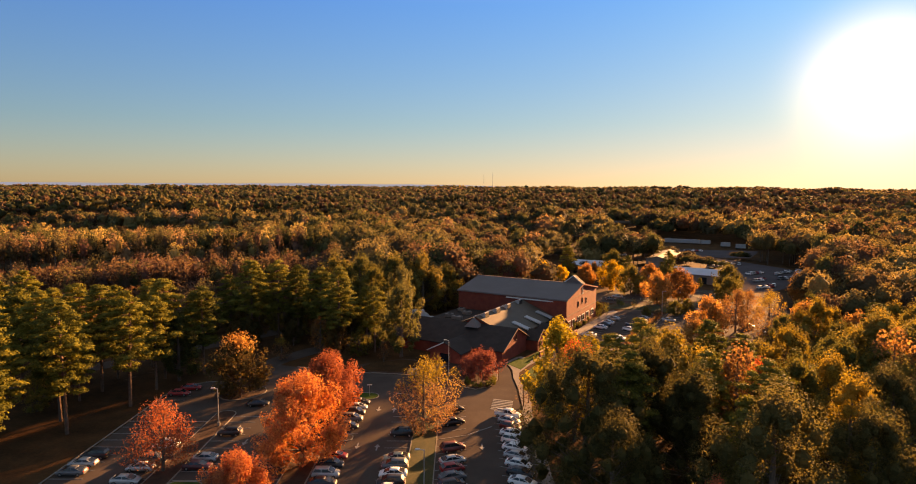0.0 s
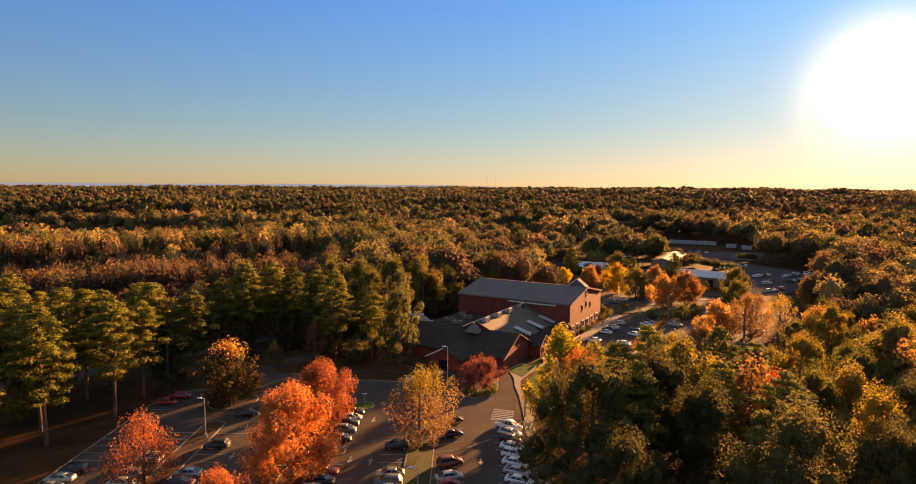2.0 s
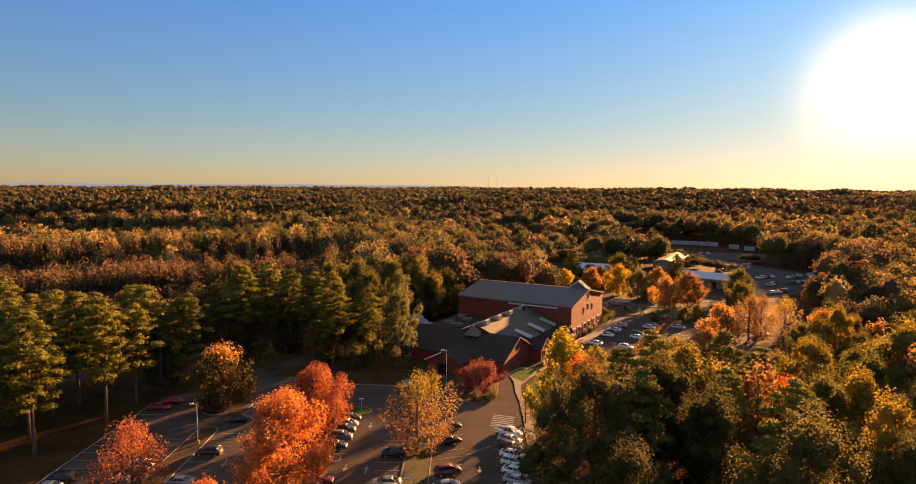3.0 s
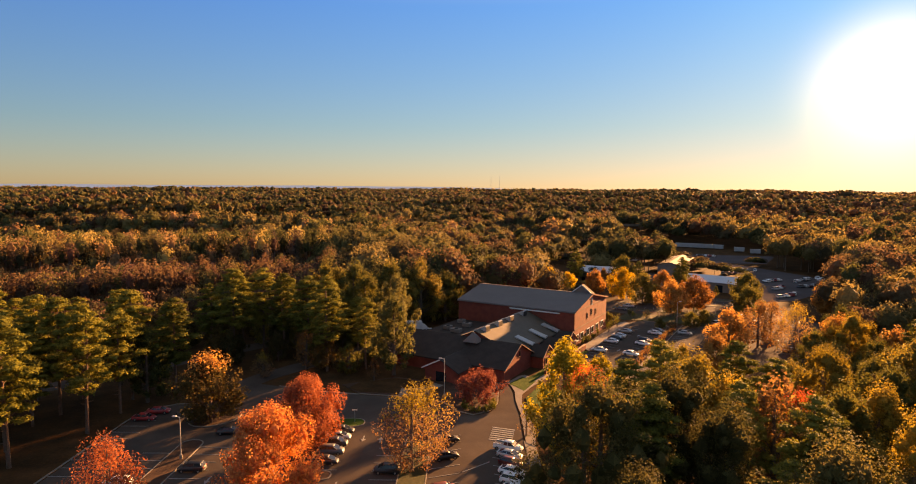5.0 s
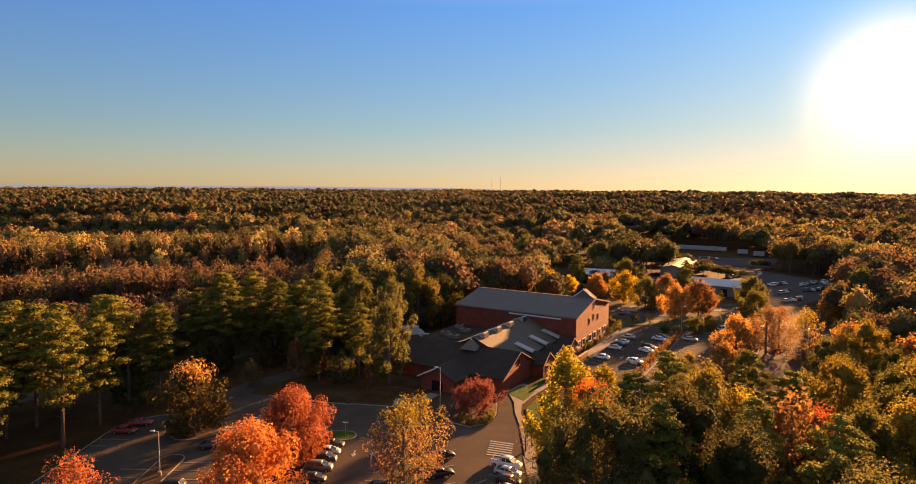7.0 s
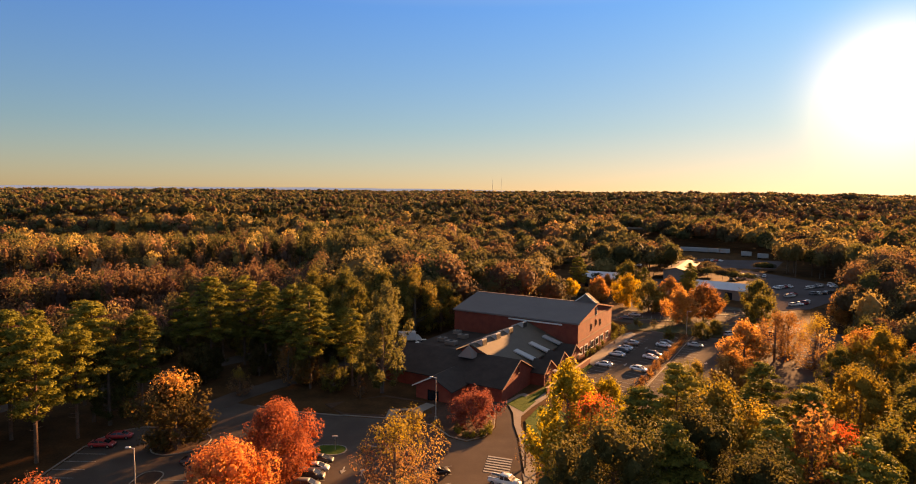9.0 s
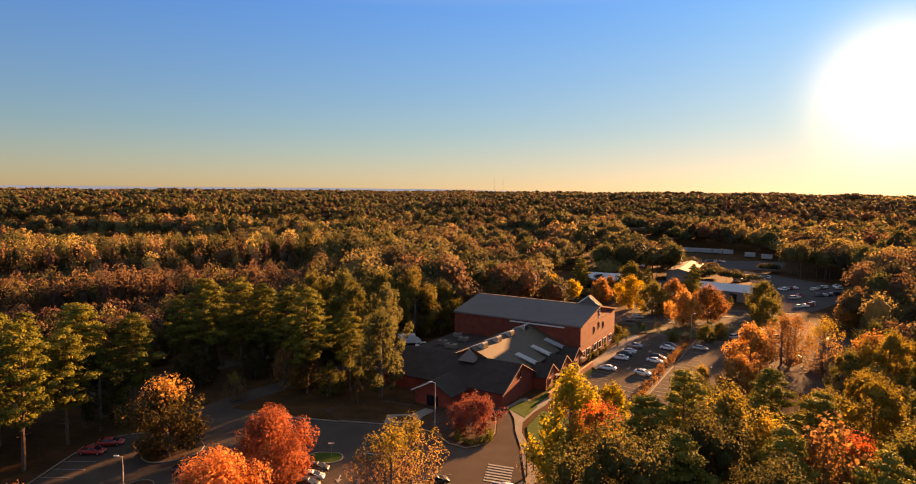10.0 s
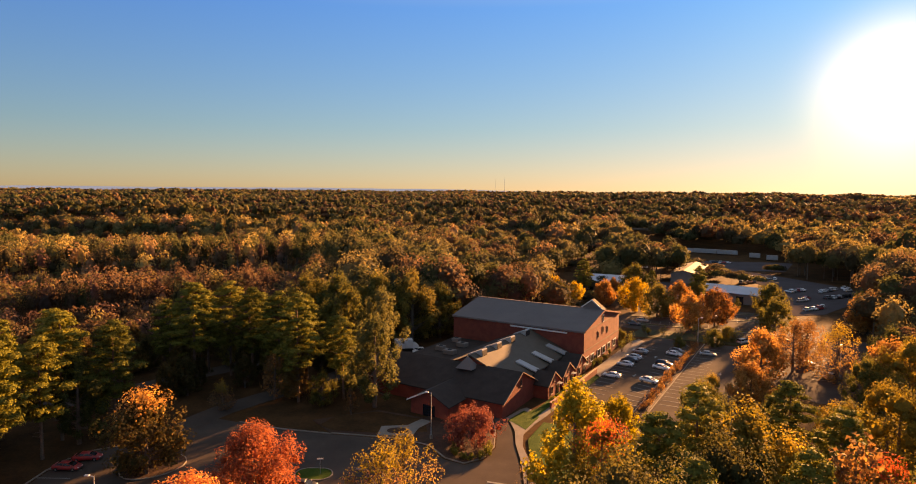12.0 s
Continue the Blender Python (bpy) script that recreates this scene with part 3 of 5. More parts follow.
for x, y, h in ((-17.4, 184.4, 22), (-27, 188, 21), (-12.4, 212, 22.5), (-22, 210, 22), (-4.4, 219, 17.5), (-33, 205, 22.5), (-42, 206, 22)):
    plant("pale_oak" if x > -21 and y < 200 else "oak", x, y, h, "oak_tree", "tall olive-leaved oak behind the brick hall")
for i, (x, y, h, k) in enumerate(((-36, 168, 8, "oak"), (-44, 180, 9, "oak"), (-26, 158, 8, "oak"), (-22, 167, 7, "oak"), (-30, 185, 10, "oak"), (-72, 153, 9, "oak"), (-66, 147, 8, "pine"), (-57, 187, 8, "oak"), (-40, 192, 11, "oak"), (-19, 153, 6, "russet"), (-84, 118, 9, "oak"), (-86, 104, 8, "oak"))):
    plant(k, x, y, h, "young_tree", "small understory tree in the shade of the pines", "understory trees")
plant("pale_oak", -64.5, 137.5, 16.5, "oak_tree", "pale brown-leaved oak before the pines")
plant("russet", -37.4, 161.9, 10.5, "russet_tree", "slender russet tree beside the drive")
plant("thin", -45.8, 154.5, 6.6, "bare_tree", "small bare-twigged tree beside the drive")
for x, y, h in ((-71, 107, 25), (-67, 121, 24.5), (-68.5, 139, 24), (-60.8, 142.5, 21.5), (-72, 87, 25), (-76, 113, 24), (-78, 130, 24), (-77, 98, 23), (-84, 107, 25), (-86, 123, 24), (-88, 138, 23), (-76, 148, 22.5), (-70.7, 160, 17.6), (-66, 173.5, 20), (-58.5, 170, 24.6), (-53.5, 178.5, 23.5), (-60, 181, 21), (-46.3, 174, 23), (-48, 184, 20), (-39, 170.5, 22.5), (-31.8, 160.5, 24), (-34, 176, 21), (-26, 171, 17)):
    plant("pine", x, y, h, "pine_tree")
for x, y, h, k in ((26.5, 103, 20.2, "pine"), (18.2, 84.5, 23.3, "fine_oak"), (25.5, 88, 21.5, "pine"), (19.5, 73, 17.5, "fine_oak"), (30, 93, 21.5, "fine_oak"), (33.4, 108.5, 21.8, "pine"), (37.0, 104.5, 21.0, "gold"), (46, 97, 20.7, "russet"), (52, 109, 18.6, "pine"), (36.5, 68, 22.5, "fine_oak"), (52, 74, 18, "fine_oak"), (49.5, 118, 19.3, "pine"), (66, 119, 17.8, "gold"), (75, 135, 14, "gold"), (56, 84, 19, "fine_gold"), (66, 90, 18.0, "fine_oak"), (34, 84, 20, "fine_oak"), (54, 156, 8.9, "gold"), (44, 134, 14.5, "oak"), (93, 155, 17, "gold"), (56, 98, 18, "oak"), (44, 84, 21, "pine"), (40, 95, 19.5, "pine"), (51, 100, 16.8, "red"), (27.5, 62, 14.6, "red"), (64, 102, 17, "gold"), (48, 88, 18, "pine"), (74, 100, 17, "oak"), (80, 112, 16, "oak"), (26, 90, 18, "pine"), (37, 76, 17, "pine"), (66, 131, 12, "oak"), (70, 141, 8.5, "gold"), (77.7, 124, 15, "oak"), (72, 111, 17, "oak"), (85, 139, 10, "oak"), (86, 131, 12.5, "oak"), (62, 145.5, 8.5, "oak"), (77, 148, 6.5, "russet")):
    plant(k, x, y, h, "pine_tree" if k == "pine" else "wood_tree")
for x, y, k, h in ((25.5, 288.7, "lot_gold", 9), (40, 281.4, "lot_gold", 10.5), (38, 290, "lot_gold", 11), (47.2, 279.2, "lot_gold", 8.9), (58.7, 275.6, "lot_oak", 10.3), (67.6, 262.7, "lot_gold", 13), (72.5, 252.3, "lot_olive", 12.4), (83.3, 261.3, "lot_oak", 12), (77.3, 233.3, "lot_oak", 12.2), (88.1, 239.7, "lot_oak", 13), (98.2, 282, "pine", 16), (102, 290, "pine", 14), (94, 276, "lot_olive", 10), (116.5, 259.4, "lot_olive", 12), (104.1, 230.7, "lot_olive", 11), (104.6, 260.2, "pine", 6.5), (87.0, 187.2, "lot_sparse", 14.0), (92.5, 191, "lot_sparse", 13.0), (74.9, 178.7, "lot_oak", 12.6), (64, 160.5, "lot_oak", 9.6), (92.5, 178, "thin", 15), (53.4, 293.1, "pine", 17.3), (56, 300, "pine", 14), (78.6, 306, "lot_olive", 13.3), (84, 298, "pine", 12), (132.9, 229.4, "lot_oak", 13.9), (157, 270.5, "lot_gold", 8), (68, 300, "lot_oak", 8), (65.7, 209.3, "lot_olive", 3.6), (83.4, 217.9, "lot_olive", 4.9), (76.5, 211.1, "lot_olive", 5.4), (50.2, 215.4, "lot_olive", 4.2)):
    plant(k, x, y, h, "lot_tree", "", "trees of the far parking lots")

HALL_FOOT = [hall_xy(*q) for q in ((-46, -48), (6, -48), (6, 40), (-46, 34))]
OPEN_GROUND = [LOT_MAIN, LOT_R1, LOT_R2, LOT_R3, LOT_R4, ROAD_1, ROAD_2, YARD, HALL_FOOT] + FAR_LOTS
OPEN_GROUND.append([(-21, 143), (14, 120), (21, 128), (27, 150), (16, 175), (-12, 170), (-20, 154)])
OPEN_GROUND.append([hall_xy(*q) for q in ((-20, 34), (-24, 70), (-12, 112), (40, 112), (58, 84), (58, 44), (21, 44))])
OPEN_GROUND.append([hall_xy(*q) for q in ((4, -24), (21, -24), (36, -20), (36, 44), (4, 44))])


# low growth in the shade behind the pines
rng_u = random.Random(21)
for ix in range(15):
    for iy in range(8):
        x, y = -118 + ix * 7 + rng_u.uniform(-2.4, 2.4), 163 + iy * 7 + rng_u.uniform(-2.4, 2.4)
        h, r = rng_u.uniform(6.5, 10.5), rng_u.random()
        near_road = any(inside(poly, x + dx, y + dy) for poly in (ROAD_1, ROAD_2, YARD, LOT_MAIN, HALL_FOOT) for dx, dy in ((0, 0), (3, 0), (-3, 0), (0, 3), (0, -3)))
        if near_road or x > -22 or math.hypot(x, y) > 208:
            continue
        plant("understory" if r < 0.8 else "russet", x, y, h, "young_tree", "small understory tree in the shade of the pines", "understory trees")


def is_open(x, y, margin=2.5):
    for poly in OPEN_GROUND:
        if inside(poly, x, y):
            return True
        for dx, dy in ((margin, 0), (-margin, 0), (0, margin), (0, -margin)):
            if inside(poly, x + dx, y + dy):
                return True
    return False


PLANTED = [(o.matrix_basis.translation.x, o.matrix_basis.translation.y) for o in bpy.data.objects if o.parent is None and o.type == "EMPTY"]


def crowded(x, y, gap=4.6):
    return any((x - a) ** 2 + (y - b) ** 2 < gap * gap for a, b in PLANTED)


NEAR = 205.0


def plant_near():
    rng = np.random.default_rng(77)
    step = 8.6
    for iy in range(0, 24):
        for ix in range(-24, 25):
            x, y = ix * step + rng.uniform(-2.9, 2.9), 36 + iy * step + rng.uniform(-2.9, 2.9)
            r, h = rng.uniform(), rng.uniform()
            if (14 < x < 62 and y > 108) or (0 < x < 78 and y < 100) or (x > 55 and x - 4.7 < 0.64 * (y - 34)):
                continue
            if (x < -58 and y < 118) or (-62 < x < 0 and y > 150) or (-112 < x < -55 and y > 165):
                continue
            if abs(x) > 0.80 * y + 10 or math.hypot(x, y) > NEAR or is_open(x, y) or crowded(x, y, 5.6) or math.hypot(x - 2, y - 12) < 46:
                continue
            if x < -20:
                key = "pine"
                height = 18 + 6 * h
                if y > 172:
                    key, height = "russet" if r < 0.45 else "oak" if r < 0.8 else "gold", 13 + 4 * h
            elif x > 70 and y > 140:
                key, height = "oak" if r < 0.5 else "lot_oak" if r < 0.7 else "gold" if r < 0.85 else "russet", 11 + 4 * h
            else:
                key = "oak" if r < 0.5 else "pine" if r < 0.66 else "gold" if r < 0.84 else "russet"
                height = 16 + 6 * h
            plant(key, x, y, height, "pine_tree" if key == "pine" else "wood_tree")


plant_near()


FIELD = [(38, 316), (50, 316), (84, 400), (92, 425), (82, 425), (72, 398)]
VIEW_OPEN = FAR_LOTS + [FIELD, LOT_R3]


def blocks_lot_view(x, y):
    """True where a tall tree would block the camera's view of an open lot."""
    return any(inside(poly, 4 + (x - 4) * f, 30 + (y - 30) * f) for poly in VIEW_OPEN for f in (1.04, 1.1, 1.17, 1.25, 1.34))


def wood_stuff():
    """The woods beyond: lobed crowns of leaf clumps, joined by species."""
    rng = np.random.default_rng(5)
    bag = {k: [[], [], [], []] for k in SPECIES}
    cores = {k: [[], []] for k in SPECIES}
    trunk_v, trunk_f = [], []
    d = NEAR - 4
    while d < 4450:
        gap = 7.2 if d < 420 else 8.6 if d < 700 else d * 0.0064
        deep = 6.2 if d < 420 else 7.6 if d < 700 else d * 0.019
        half = 0.80
        n = int(2 * half * d / gap)
        for i in range(n):
            a = -half + 2 * half * (i + rng.uniform(0.05, 0.95)) / n
            dd = d + rng.uniform(-0.5, 0.5) * deep
            x, y = dd * math.sin(a), dd * math.cos(a)
            r, tone = rng.uniform(), rng.uniform()
            if dd < NEAR or (d < 800 and (is_open(x, y, 3.0) or inside(FIELD, x, y) or (d < 340 and crowded(x, y)))):
                continue
            # stands of differing height, with clearings between
            stand = noise.noise(Vector((x / 170, y / 75, 11.0))) + 0.4 * noise.noise(Vector((x / 50, y / 40, 4.0)))
            tan = x / y
            tallness, low_growth = 1.0, False
            if dd > 700:
                wide_stand = noise.noise(Vector((x / 420, y / 260, 21.0))) + 0.6 * noise.noise(Vector((x / 150, y / 110, 9.0)))
                tallness = min(max(1.0 + 1.0 * wide_stand, 0.4), 1.6)
            elif dd > 300:
                tallness = 0.42 if stand < -0.26 else min(1.45, 0.85 + 0.9 * max(stand, -0.2))
            # only low trees here, so the camera sees the lots
            if 220 < dd < 660 and tan > 0.05 and blocks_lot_view(x, y):
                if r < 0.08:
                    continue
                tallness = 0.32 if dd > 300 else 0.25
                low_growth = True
            # trees raised here to throw shade on the far lots
            elif tan > 0.25 and 280 < dd < 700:
                tallness = max(tallness, 1.1)
            # bands by bearing, thinned or raised to fit the camera's view
            if tan > 0.2 and dd < 320 and x - 4.7 < 0.62 * (y - 34):
                if r < 0.8:
                    continue
                tallness = 0.25
            if tan < -0.30 and dd < 262:
                tallness = 0.5
            elif tan < -0.16 and 292 < dd < 334:
                tallness = 0.58
            elif tan < -0.22 and dd < 292:
                tallness = 0.92
            elif tan < 0.02 and dd < 400:
                tallness = 1.2
            patch = noise.noise(Vector((x / 90, y / 60, 7.0))) + 0.6 * noise.noise(Vector((x / 300, y / 160, 2.0)))
            if tan < -0.05:
                if dd < 290 and tan < -0.22:
                    key = "russet" if r < 0.4 else "rose" if r < 0.62 else "umber" if r < 0.8 else "olive" if r < 0.9 else "gold"
                elif dd < 350 and tan < -0.25:
                    key = "amber" if r < 0.12 else "rust" if r < 0.32 else "gold" if r < 0.42 else "olive" if r < 0.62 else "umber" if r < 0.86 else "rose"
                elif dd < 620 and tan < -0.25:
                    key = ("amber" if dd < 420 else "gold") if r < 0.2 else "pine" if r < 0.5 else "rust" if r < 0.57 else "olive" if r < 0.8 else "umber"
                elif dd > 700:
                    key = "olive" if r < 0.34 else "umber" if r < 0.5 else "pine" if r < 0.80 else "gold" if r < (0.90 if patch > 0.1 else 0.83) else "russet"
                elif patch > 0.22:
                    key = "gold" if r < 0.28 else "rust" if r < 0.38 else "umber" if r < 0.65 else "olive"
                elif patch > -0.1:
                    key = "olive" if r < 0.38 else "umber" if r < 0.68 else "gold" if r < 0.76 else "russet"
                else:
                    key = "pine" if r < 0.6 else "olive" if r < 0.85 else "gold"
            else:
                # lighter golden species sunward, standing in for the bright haze there
                if tan > 0.4 and r < 0.36:
                    r = 0.75
                red = patch > 0.15
                key = "olive" if r < 0.34 else "umber" if r < 0.56 else "russet" if r < (0.80 if red else 0.70) else "gold" if r < 0.80 else "rust" if red and r < 0.88 else "pine"
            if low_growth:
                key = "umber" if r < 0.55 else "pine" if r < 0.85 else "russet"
            tone = min(max(1.05 * tone - 0.1 + 0.25 * (0.3 + 0.9 * noise.noise(Vector((x / 60, y / 60, 31.0)))), 0), 1)
            h = rng.uniform(12, 20) * tallness
            slim = tan < -0.16 and dd < 420
            if not slim and d < 700 and rng.uniform() < 0.42:
                continue
            wide = gap * rng.uniform(0.52, 0.95) if d > 700 else rng.uniform(2.4, 4.4) if slim else rng.uniform(4.0, 7.6) * (0.6 + 0.4 * tallness)
            tall = min(h * 0.3, wide * rng.uniform(0.7, 1.1)) if d > 700 else h * ((0.44 if dd < 300 else 0.30) if slim else 0.30 if key == "pine" else 0.34)
            mid = np.array([x, y, ground_height(x, y) + h - tall])
            span = np.array([wide, wide, tall])
            if d < 420:
                add_tube(trunk_v, trunk_f, (x, y, mid[2] - h + tall - 0.3), (x, y, mid[2]), h * 0.016, h * 0.007, 4)
            pointed = 1.5 if key == "pine" and d < 700 else rng.uniform(0.8, 1.25)
            na, nz = (8, 4) if d < 420 else (7, 3) if d < 700 else (5, 2)
            lump = 0.13 if d < 700 else 0.17
            cores[key][0].append(crown_shell(rng, na, nz, pointed, lump) * span * (0.5 if slim else 0.72 if d < 700 else 0.92) + mid)
            cores[key][1].append(np.full(na * nz, tone))
            m = (230 if slim else 380) if d < 300 else (180 if slim else 300) if d < 420 else 100 if d < 700 else 14 if d < 1200 else 6
            if m:
                z = rng.uniform(-0.55, 0.98, m)
                ang = rng.uniform(0, 6.28, m)
                ph = rng.uniform(0, 6.28, 3)
                rad = crown_radius(z, pointed) * (1 + 0.17 * np.sin(3 * ang + 3 * z + ph[0]) + 0.14 * np.sin(5 * ang - 6 * z + ph[1]) + 0.08 * np.sin(9 * ang + 9 * z + ph[2]))
                out = np.stack([np.cos(ang), np.sin(ang), z * 0.8 + 0.25], axis=1)
                c = np.stack([rad * np.cos(ang), rad * np.sin(ang), z], axis=1) * rng.uniform(0.78, 1.1, (m, 1)) * span + mid
                bag[key][0].append(c)
                bag[key][1].append(out + rng.normal(size=(m, 3)) * 0.3)
                bag[key][2].append(rng.uniform(0.7, 1.3, m) * wide * ((0.21 if slim else 0.15) if d < 300 else (0.23 if slim else 0.175) if d < 420 else 0.26 if d < 700 else 0.5))
                bag[key][3].append(np.full(m, tone))
        d += deep
    for key, (c, nn, sz, tn) in bag.items():
        if c:
            ob = quads("woods_" + key, np.concatenate(c), np.concatenate(nn), np.concatenate(sz), M["wood_" + key], None, 3, cores[key][0], np.concatenate(tn + cores[key][1]))
            tagged(ob, WOOD_LABEL[key], "woods", kind="stuff")
    tagged(obj("woods_trunks", trunk_v, trunk_f, M["bark"]), "bare grey-brown trunks under the treetops of the woods", "tree trunks", kind="stuff")


wood_stuff()


# ---- the brick hall and its low front wing ----
def gable_solid(bm, x0, x1, y0, y1, z0, ze, zr):
    """A gabled block whose ridge runs along x."""
    sec = [(y0, z0), (y1, z0), (y1, ze), ((y0 + y1) / 2, zr), (y0, ze)]
    a, b = [bm.verts.new((x1, y, z)) for y, z in sec], [bm.verts.new((x0, y, z)) for y, z in sec]
    bm.faces.new(a)
    bm.faces.new(b[::-1])
    for i in range(5):
        bm.faces.new((a[i - 1], a[i], b[i], b[i - 1]))


def slab(bm, corners, t):
    """A roof slab: four corners of its upper face, thickness t straight down."""
    up, low = [bm.verts.new(c) for c in corners], [bm.verts.new((c[0], c[1], c[2] - t)) for c in corners]
    n = len(corners)
    bm.faces.new(up)
    bm.faces.new(low[::-1])
    for i in range(n):
        bm.faces.new((up[i], low[i], low[(i + 1) % n], up[(i + 1) % n]))


def gable_roof_x(parent, x0, x1, y0, y1, ze, zr, over, mat, t=0.28):
    """Two roof slopes over a block whose ridge runs along x."""
    ym = (y0 + y1) / 2
    k = (zr - ze) / (ym - y0)
    lift = t + 0.02
    for yo in (y0 - over, y1 + over):
        bm = bmesh.new()
        zo = ze - k * over
        slab(bm, [(x0 - over, yo, zo + lift), (x1 + over, yo, zo + lift), (x1 + over, ym, zr + lift), (x0 - over, ym, zr + lift)], t)
        part("roof", bm, mat, parent)


def wall_window(parent, x, y, z, w, h, axis="x", frame_mat="trim"):
    """A framed window on a wall that faces +x (axis x) or -y (axis y)."""
    win = new("window")
    win.parent = parent
    win.matrix_basis = pose(x, y, z, 0, 0, 0 if axis == "x" else -90)
    part("pane", boxed(0.02, 0.06, -w / 2, w / 2, 0, h), M["glass"], win)
    part("lintel", boxed(0.02, 0.12, -w / 2 - 0.15, w / 2 + 0.15, h, h + 0.28), M[frame_mat], win)
    part("sill", boxed(0.02, 0.16, -w / 2 - 0.1, w / 2 + 0.1, -0.14, 0), M[frame_mat], win)
    for k in (-1, 1):
        part("jamb", boxed(0.02, 0.1, k * w / 2 - 0.05, k * w / 2 + 0.05, 0, h), M[frame_mat], win)
    return win


def build_hall():
    hall = thing("hall", HALL, "large red-brick hall with a grey gabled roof", "building")
    bm = bmesh.new()
    gable_solid(bm, -38.5, 0, 0, 30, 0, 10.1, 13.1)
    part("wall", bm, M["brick"], hall, "red brick walls")
    gable_roof_x(hall, -38.5, 0, 0, 30, 10.1, 13.1, 0.35, M["roof_metal"])
    # standing seams on the near slope
    seams = bmesh.new()
    for i in range(64):
        x = -38.6 + i * 0.612
        a = [(x, -0.35, 10.33), (x + 0.05, -0.35, 10.33), (x + 0.05, 15, 13.4), (x, 15, 13.4)]
        slab(seams, [(q[0], q[1], q[2] + 0.06) for q in a], 0.1)
    part("roof_seams", seams, M["roof_metal"], hall)
    part("ridge_cap", boxed(-38.9, 0.36, 14.75, 15.25, 13.36, 13.5), M["roof_metal"], hall)
    part("gutter", boxed(-38.8, 0.36, -0.52, -0.36, 9.95, 10.15), M["roof_metal"], hall)
    part("fascia", boxed(-20.5, -4.5, -0.34, -0.02, 9.3, 9.65), M["trim"], hall, "long white metal fascia")
    for sgn in (-1, 1):
        bm = bmesh.new()
        y0 = 15 + sgn * 15.3
        slab(bm, [(0.37, y0, 10.42), (0.5, y0, 10.42), (0.5, 15, 13.5), (0.37, 15, 13.5)], 0.4)
        part("rake_board", bm, M["brick"], hall)
    # brick courses in relief on the gable end
    for z in (4.9, 9.9):
        part("brick_band", boxed(0.0, 0.07, 0.0, 30.0, z, z + 0.35), M["brick_dark"], hall, "darker brick band")
    for y in (2.5, 6.5, 12.0, 16.0, 20.5, 25.5):
        wall_window(hall, 0, y, 1.4, 2.4, 1.7)
    for y, z in ((11.0, 6.6), (15.0, 7.2), (19.0, 6.6)):
        wall_window(hall, 0, y, z, 0.8, 1.5, "x", "brick_dark")
    wall_window(hall, 0, 15.0, 10.3, 0.9, 1.6)
    part("door", boxed(0.0, 0.09, 8.6, 10.4, 0, 2.3), M["glass"], hall, "dark glazed door")
    # cross gable over the far entrance
    bm = bmesh.new()
    sec = [(-6.6, 11.0), (-0.2, 11.0), (-0.2, 13.2), (-3.4, 15.6), (-6.6, 13.2)]
    a, b = [bm.verts.new((x, 15.6, z)) for x, z in sec], [bm.verts.new((x, 17.4, z)) for x, z in sec]
    bm.faces.new(a)
    bm.faces.new(b[::-1])
    for i in range(5):
        bm.faces.new((a[i - 1], a[i], b[i], b[i - 1]))
    part("cross_gable", bm, M["roof_metal"], hall)
    for x0, x1 in ((-6.8, -3.4), (0.0, -3.4)):
        bm = bmesh.new()
        slab(bm, [(x0, 15.3, 13.25), (x0, 17.6, 13.25), (x1, 17.6, 15.85), (x1, 15.3, 15.85)], 0.18)
        part("cross_gable_roof", bm, M["shingle"], hall)
        bm = bmesh.new()
        slab(bm, [(x0, 15.18, 13.32), (x0, 15.3, 13.32), (x1, 15.3, 15.95), (x1, 15.18, 15.95)], 0.35)
        part("rake_trim", bm, M["trim"], hall, "white rake trim")
    return hall


build_hall()


